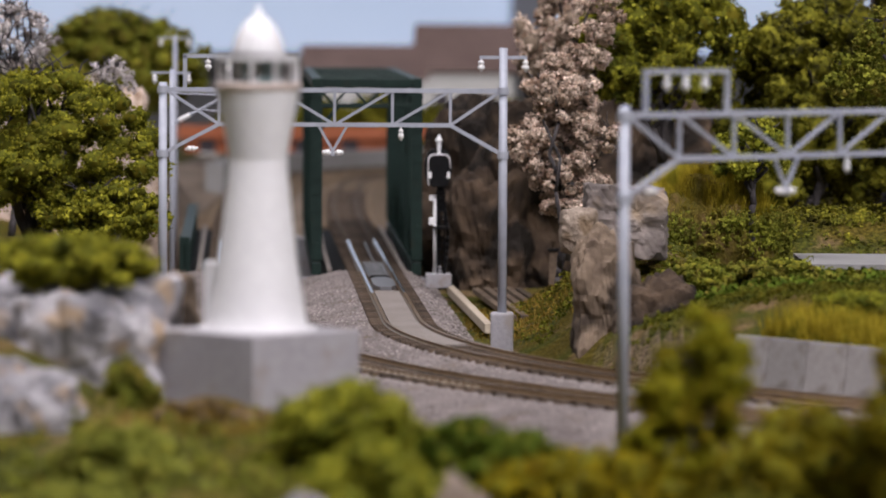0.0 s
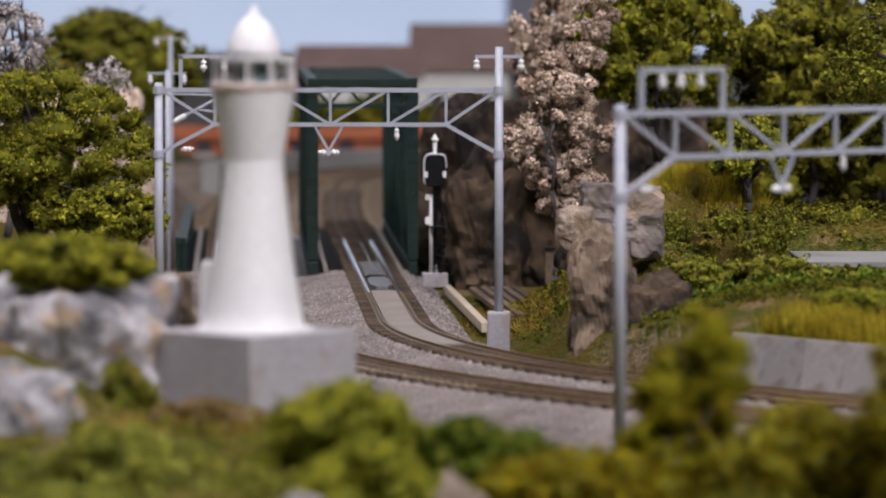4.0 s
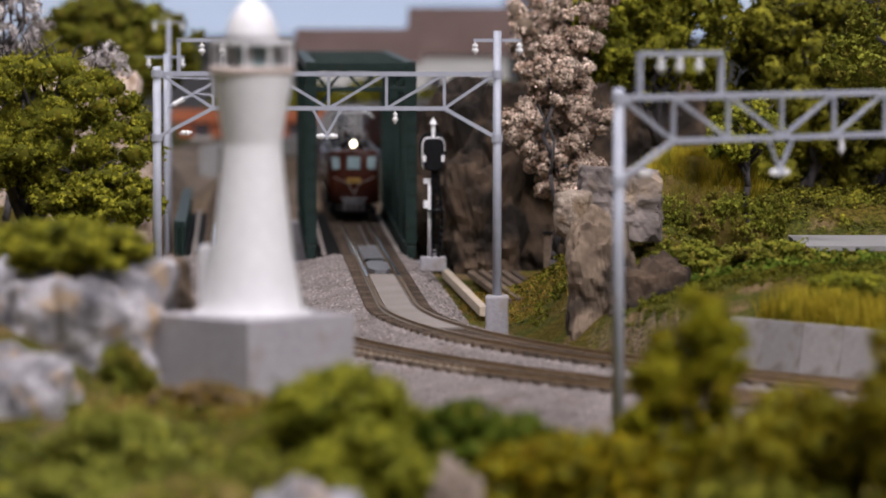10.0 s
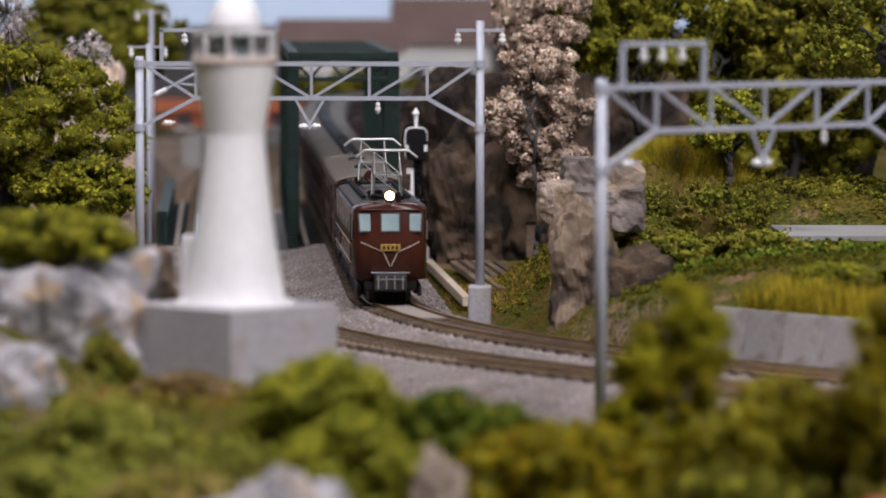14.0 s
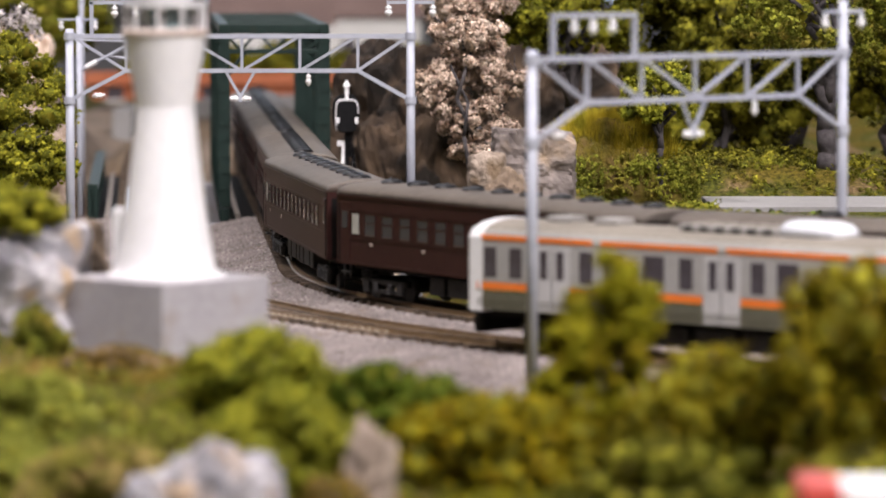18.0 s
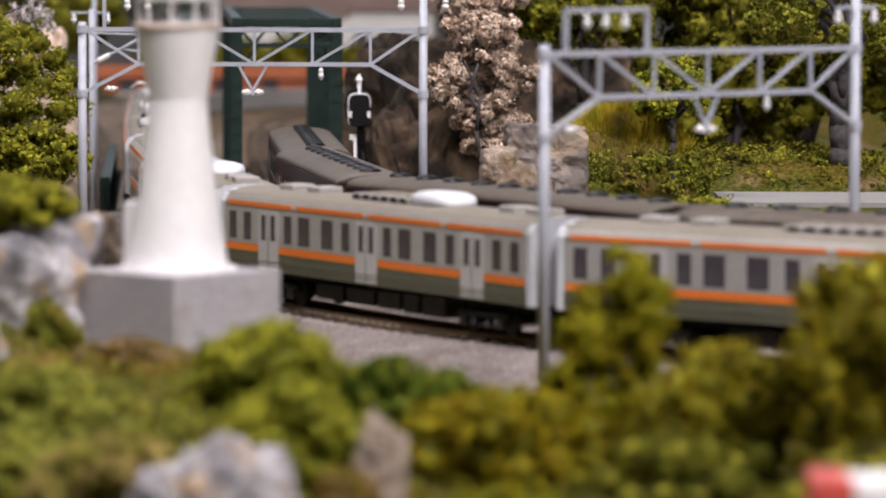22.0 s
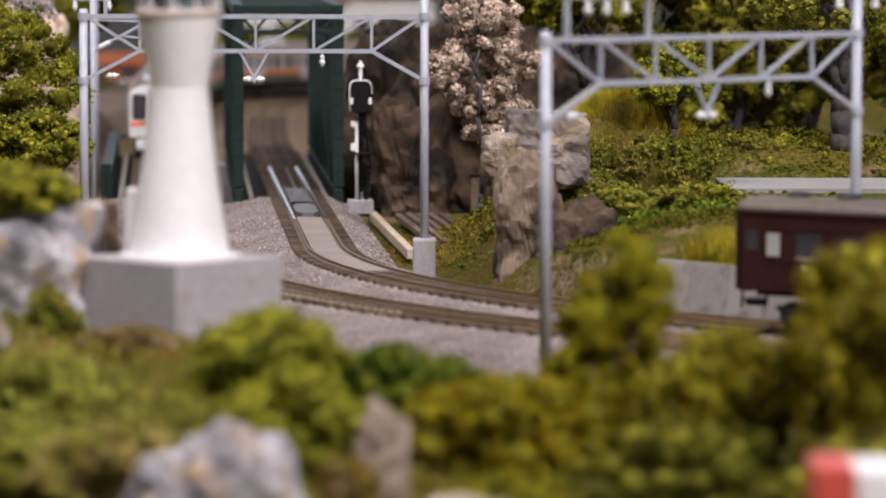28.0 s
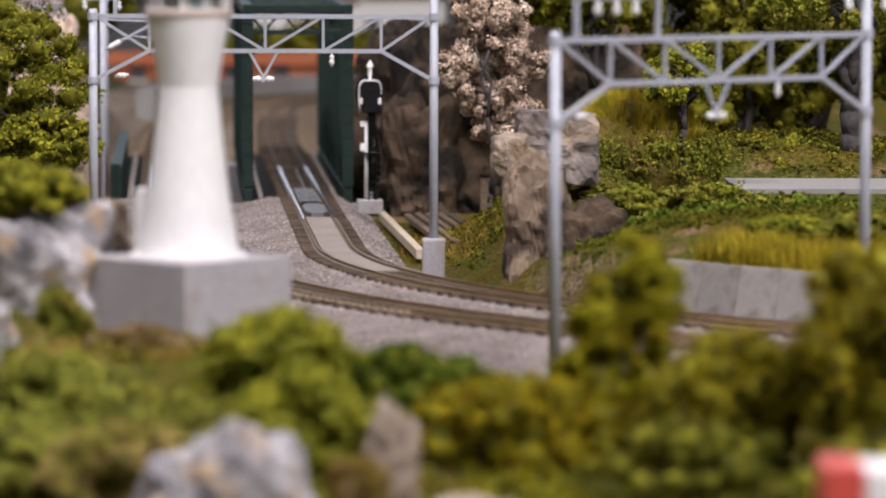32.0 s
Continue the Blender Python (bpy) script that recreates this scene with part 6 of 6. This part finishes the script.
def emu(words, kind="doors", cab=0, panto=False, seed=1):
    """cab: -1 or 1 for a driving end there; kind: three-door car or long-window car."""
    L, W = 127.0, 9.7
    car = thing("electric_railcar", at(0, 0, 0), words, "railcar", "silver train")

    def face(x):
        if cab and x * cab > L / 2 - 5:
            q = (x * cab - (L / 2 - 5)) / 5
            return 1 - 0.015 * q * q, 0.4 * q * q
        return 1.0, 0.0
    xs = sorted({-L / 2, -L / 2 + 1.5, -L / 2 + 3.2, -L / 2 + 5, L / 2 - 5, L / 2 - 3.2, L / 2 - 1.5, L / 2})
    body = part("body", hull(W, 5.6, 20.2, 23.2, xs, face), "tram_grey", car, "brushed silver-grey body")
    part("roof", arch(W - 0.5, 20.6, 23.4, [-L / 2 + 0.2, -L / 2 + 2, L / 2 - 2, L / 2 - 0.2], 0.1), "emu_roof", car, "dusty grey-tan roof", True)
    doors = [-42, 0, 42] if kind == "doors" else [-56, 56]
    for sy in (-1, 1):
        # orange bands broken by the doors
        edges = [-L / 2 + 2] + [e for d in doors for e in (d - 4.6, d + 4.6)] + [L / 2 - 2]
        if kind != "doors":
            edges = [-L / 2 + 2, L / 2 - 2]
        for a, b in zip(edges[::2], edges[1::2]):
            if b - a > 2:
                band = part("orange_band", box((a + b) / 2, sy * (W + 0.04), 10.4, b - a, 0.14, 1.5), "orange", body, "orange waist band")
                part("green_line", box((a + b) / 2, sy * (W + 0.045), 9.45, b - a, 0.14, 0.4), "line_green", band, "thin dark green line")
        n = 4
        for k in range(n):
            a, b = -L / 2 + 2 + k * (L - 4) / n, -L / 2 + 2 + (k + 1) * (L - 4) / n
            part("orange_band", box((a + b) / 2, sy * (W + 0.04), 20.2, b - a - 2.2, 0.14, 1.0), "orange", body, "orange band under the roof")
        part("window_strip", box(0, sy * (W + 0.004), 15.2, L - 4, 0.12, 7.8), "window_band", body, "bright window strip")
        part("lower_panel", box(0, sy * (W + 0.02), 7.35, L - 3, 0.12, 3.4), "olive_panel", body, "olive-grey lower side panel")
        for z in (7.6, 6.8):
            part("corrugation", box(0, sy * (W + 0.05), z, L - 4, 0.22, 0.3), "olive_panel", body)
        for d in doors:
            door = part("door", box(d, sy * (W + 0.03), 12.4, 8.8, 0.2, 13.0, 0.05), "pillar_grey", car, "double sliding door")
            for q in (-2.1, 2.1):
                share("window", GLASS["emu_door"], door, at(d + q, sy * (W + 0.12), 15.2))
            part("door_gap", box(d, sy * (W + 0.13), 12.4, 0.2, 0.1, 12.6), "dark_glass", door)
    if kind == "doors":
        for c in (-21, 21):
            for q, g in ((-13.2, "emu_slim"), (-6.2, "emu_wide"), (3.8, "emu_wide"), (11.6, "emu_slim")):
                pane(car, GLASS[g], c + q + 0.8, 15.2, W)
        for c in (-54.6, 54.6):
            for q in (-3.4, 3.2):
                pane(car, GLASS["emu_slim"], c + q, 15.2, W)
    else:
        for i in range(19):
            pane(car, GLASS["emu_slim"], -46.8 + i * 5.2, 15.2, W)
    base = part("aircon_base", box(-2, 0, 23.6, 24, 10.4, 1.7, 0.4), "roof_grey", car, "tan-grey louvred roof platform")
    part("air_conditioner", loft([[(16 + dx, y * k, 23.0 + (z - 23.0) * k) for y, z in ring_pts(5.2, 23.0, 24.6, 26.2)] for dx, k in ((-6.5, 0.8), (-5.5, 0.96), (-2, 1.0), (3, 1.0), (5.5, 0.86), (7.5, 0.5))]), "aircon", car, "white domed air conditioner", True)
    for q in range(6):
        part("vent_slot", box(-11.5 + q * 3.8, -5.25, 23.8, 2.2, 0.16, 0.8), "dull_black", base)
        part("louvre_rib", box(-11.5 + q * 3.8, 0, 24.5, 1.6, 9.0, 0.3), "emu_roof", base)
    for x in (-46, -34, 44, 54):
        part("roof_box", box(x, 0, 23.8, 6, 6, 1.6, 0.4), "roof_grey", car)
    if panto:
        pantograph(-36, car, 10.0, 24.4)
    for sx in (-1, 1):
        bogie(sx * (L / 2 - 21), car, RAILCAR_LIFT, 14)
        fx = sx * L / 2
        if sx == cab:
            mask = part("front_panel", loft([[(fx - sx * 3.4, y, z) for y, z in ring_pts(W * 1.012, 5.2, 20.2, 23.7)], [(fx - sx * 0.6, y, z) for y, z in ring_pts(W * 1.01, 5.2, 20.2, 23.6)], [(fx + sx * 0.5, y, z) for y, z in ring_pts(W * 0.96, 5.2, 20.0, 23.1)]]), "ivory", car, "white driving end")
            for y in (-5.9, 5.9):
                part("windscreen", box(fx + sx * 0.55, y, 16.0, 0.4, 5.0, 8.8, 0.7), "dark_glass", mask, "tall black windscreen")
                part("wiper", bar((fx + sx * 0.8, y - 1.2, 12.0), (fx + sx * 0.8, y + 1.0, 16.0), 0.16, 0.16), "dull_black", mask)
                part("light_band", box(fx + sx * 0.6, y, 9.9, 0.4, 6.0, 1.6, 0.2), "orange", mask, "orange band with lamps")
                part("head_lamp", box(fx + sx * 0.75, y * 0.85, 9.9, 0.4, 1.8, 1.0, 0.2), "pale_glass", mask)
                part("tail_lamp", box(fx + sx * 0.75, y * 1.2, 9.9, 0.4, 1.2, 1.0, 0.2), "tail_glow" if sx > 0 else "red_paint", mask, "red tail lamp")
            door = part("end_door", box(fx + sx * 0.7, 0, 13.6, 0.5, 5.0, 15.6, 0.2), "window_band", mask, "pale grey gangway door")
            part("window", box(fx + sx * 0.98, 0, 16.2, 0.2, 3.2, 4.4, 0.1), "dark_glass", door)
            part("skirt", box(fx - sx * 0.2, 0, 2.4, 2.6, 14.4, 3.8, 0.6), "ivory" if cab > 0 else "dull_black", car, "snow skirt under the driving end")
            part("coupler_pocket", box(fx + sx * 0.9, 0, 3.2, 2.6, 3.4, 2.8, 0.3), "dull_black", car)
        else:
            end = part("end_panel", loft([[(fx - sx * 1.6, y * 1.004, z) for y, z in ring_pts(W, 5.6, 20.2, 23.5)], [(fx + sx * 0.25, y * 1.004, z) for y, z in ring_pts(W, 5.6, 20.2, 23.5)]]), "aircon", car, "pale silver car end")
            part("gangway", box(fx + sx * 1.0, 0, 12.4, 1.6, 7.2, 14.4, 0.4), "dull_black", end)
    underframe(car, L, seed, RAILCAR_LIFT)
    return car


def ring_pts(w, floor, shoulder, top):
    ring = [(-w, floor), (-w, shoulder)]
    for i in range(1, RING):
        a = math.pi * i / RING
        ring.append((-w * math.cos(a), shoulder + (top - shoulder) * math.sin(a) ** 0.8))
    return ring + [(w, shoulder), (w, floor)]


LOCO = loco()
COACHES = [coach("dark maroon mail and luggage coach with sliding doors", True, 2), coach("dark maroon passenger coach with brown-grey roof and round black ventilators", False, 3)]
for i in range(4):
    COACHES.append(copy_thing(COACHES[1], at(0, 0, 0)))
COACHES.append(coach("dark maroon end coach with wide windows and brown-grey roof", False, 4, True))
THREE_DOOR = "silver-grey three-door electric railcar with orange bands"
FRONT = emu("silver-grey driving railcar with orange bands and ivory end, leading", "doors", -1, False, 21)
PLAIN = emu(THREE_DOOR, "doors", 0, False, 22)
POWER = emu("silver-grey three-door railcar with orange bands and pantograph", "doors", 0, True, 23)
LONG = emu("silver-grey railcar with a long row of narrow windows", "long", 0, False, 24)
REAR = emu("silver-grey driving railcar with ivory end and red tail lamps", "doors", 1, False, 25)
RAILCARS = [FRONT, PLAIN, POWER, LONG, copy_thing(LONG, at(0, 0, 0)), copy_thing(PLAIN, at(0, 0, 0)), copy_thing(PLAIN, at(0, 0, 0)),
            copy_thing(POWER, at(0, 0, 0)), copy_thing(PLAIN, at(0, 0, 0)), REAR]

# stations of the rear of the locomotive, and of the front of the silver train, by second
BROWN_RUN = [(0, -1620), (4.5, -985), (6.5, -672), (8, -505), (10, -272), (11.5, -116), (12.5, -9), (13.5, 91), (15.5, 287), (16, 344), (16.6, 409), (17, 456),
             (17.6, 522), (18, 563), (20.5, 817), (22, 948), (23.5, 1075), (25, 1189), (25.5, 1212), (27.5, 1320), (28, 1351), (28.4, 1381), (30, 1490), (32, 1610)]
SILVER_RUN = [(0, 860), (15.4, 860), (16.2, 770), (17, 628), (17.6, 511), (18, 435), (18.5, 335), (19, 234), (20.5, -50), (22, -329), (23, -508), (24, -685), (25, -863.5), (25.5, -959),
              (27.5, -1413), (28, -1513), (29, -1748), (32, -2330)]
BROWN_PITCH, SILVER_PITCH = 129.0, 131.0


def run_at(table, t):
    """Smooth station at t through the table (monotone cubic)."""
    ts, ss = [a for a, _ in table], [b for _, b in table]
    i = max(0, min(len(ts) - 2, int(np.searchsorted(ts, t)) - 1))
    def slope(k):
        if k == 0 or k == len(ts) - 1:
            j = min(k, len(ts) - 2)
            return (ss[j + 1] - ss[j]) / (ts[j + 1] - ts[j])
        a, b = (ss[k] - ss[k - 1]) / (ts[k] - ts[k - 1]), (ss[k + 1] - ss[k]) / (ts[k + 1] - ts[k])
        return 0.0 if a * b <= 0 else 2 * a * b / (a + b)
    h = ts[i + 1] - ts[i]
    u = (t - ts[i]) / h
    return ((2 * u ** 3 - 3 * u ** 2 + 1) * ss[i] + (u ** 3 - 2 * u ** 2 + u) * h * slope(i)
            + (3 * u ** 2 - 2 * u ** 3) * ss[i + 1] + (u ** 3 - u ** 2) * h * slope(i + 1))


def car_pose(track, middle, half, lift):
    """A car stands with both bogie centres on the track."""
    (x0, y0), (x1, y1) = on(track, middle - half), on(track, middle + half)
    return at((x0 + x1) / 2, (y0 + y1) / 2, lift, 0, 0, math.degrees(math.atan2(y1 - y0, x1 - x0)))


def motions():
    times = [k * 0.5 for k in range(65)]
    walk(LOCO, [(t, car_pose(INNER, run_at(BROWN_RUN, t) + 59.5, 34, LOCO_LIFT)) for t in times])
    for k, car in enumerate(COACHES):
        walk(car, [(t, car_pose(INNER, run_at(BROWN_RUN, t) - (k + 0.5) * BROWN_PITCH, 42, COACH_LIFT)) for t in times])
    for k, car in enumerate(RAILCARS):
        walk(car, [(t, car_pose(OUTER, run_at(SILVER_RUN, t) + (k + 0.5) * SILVER_PITCH, 42, RAILCAR_LIFT)) for t in times])


motions()
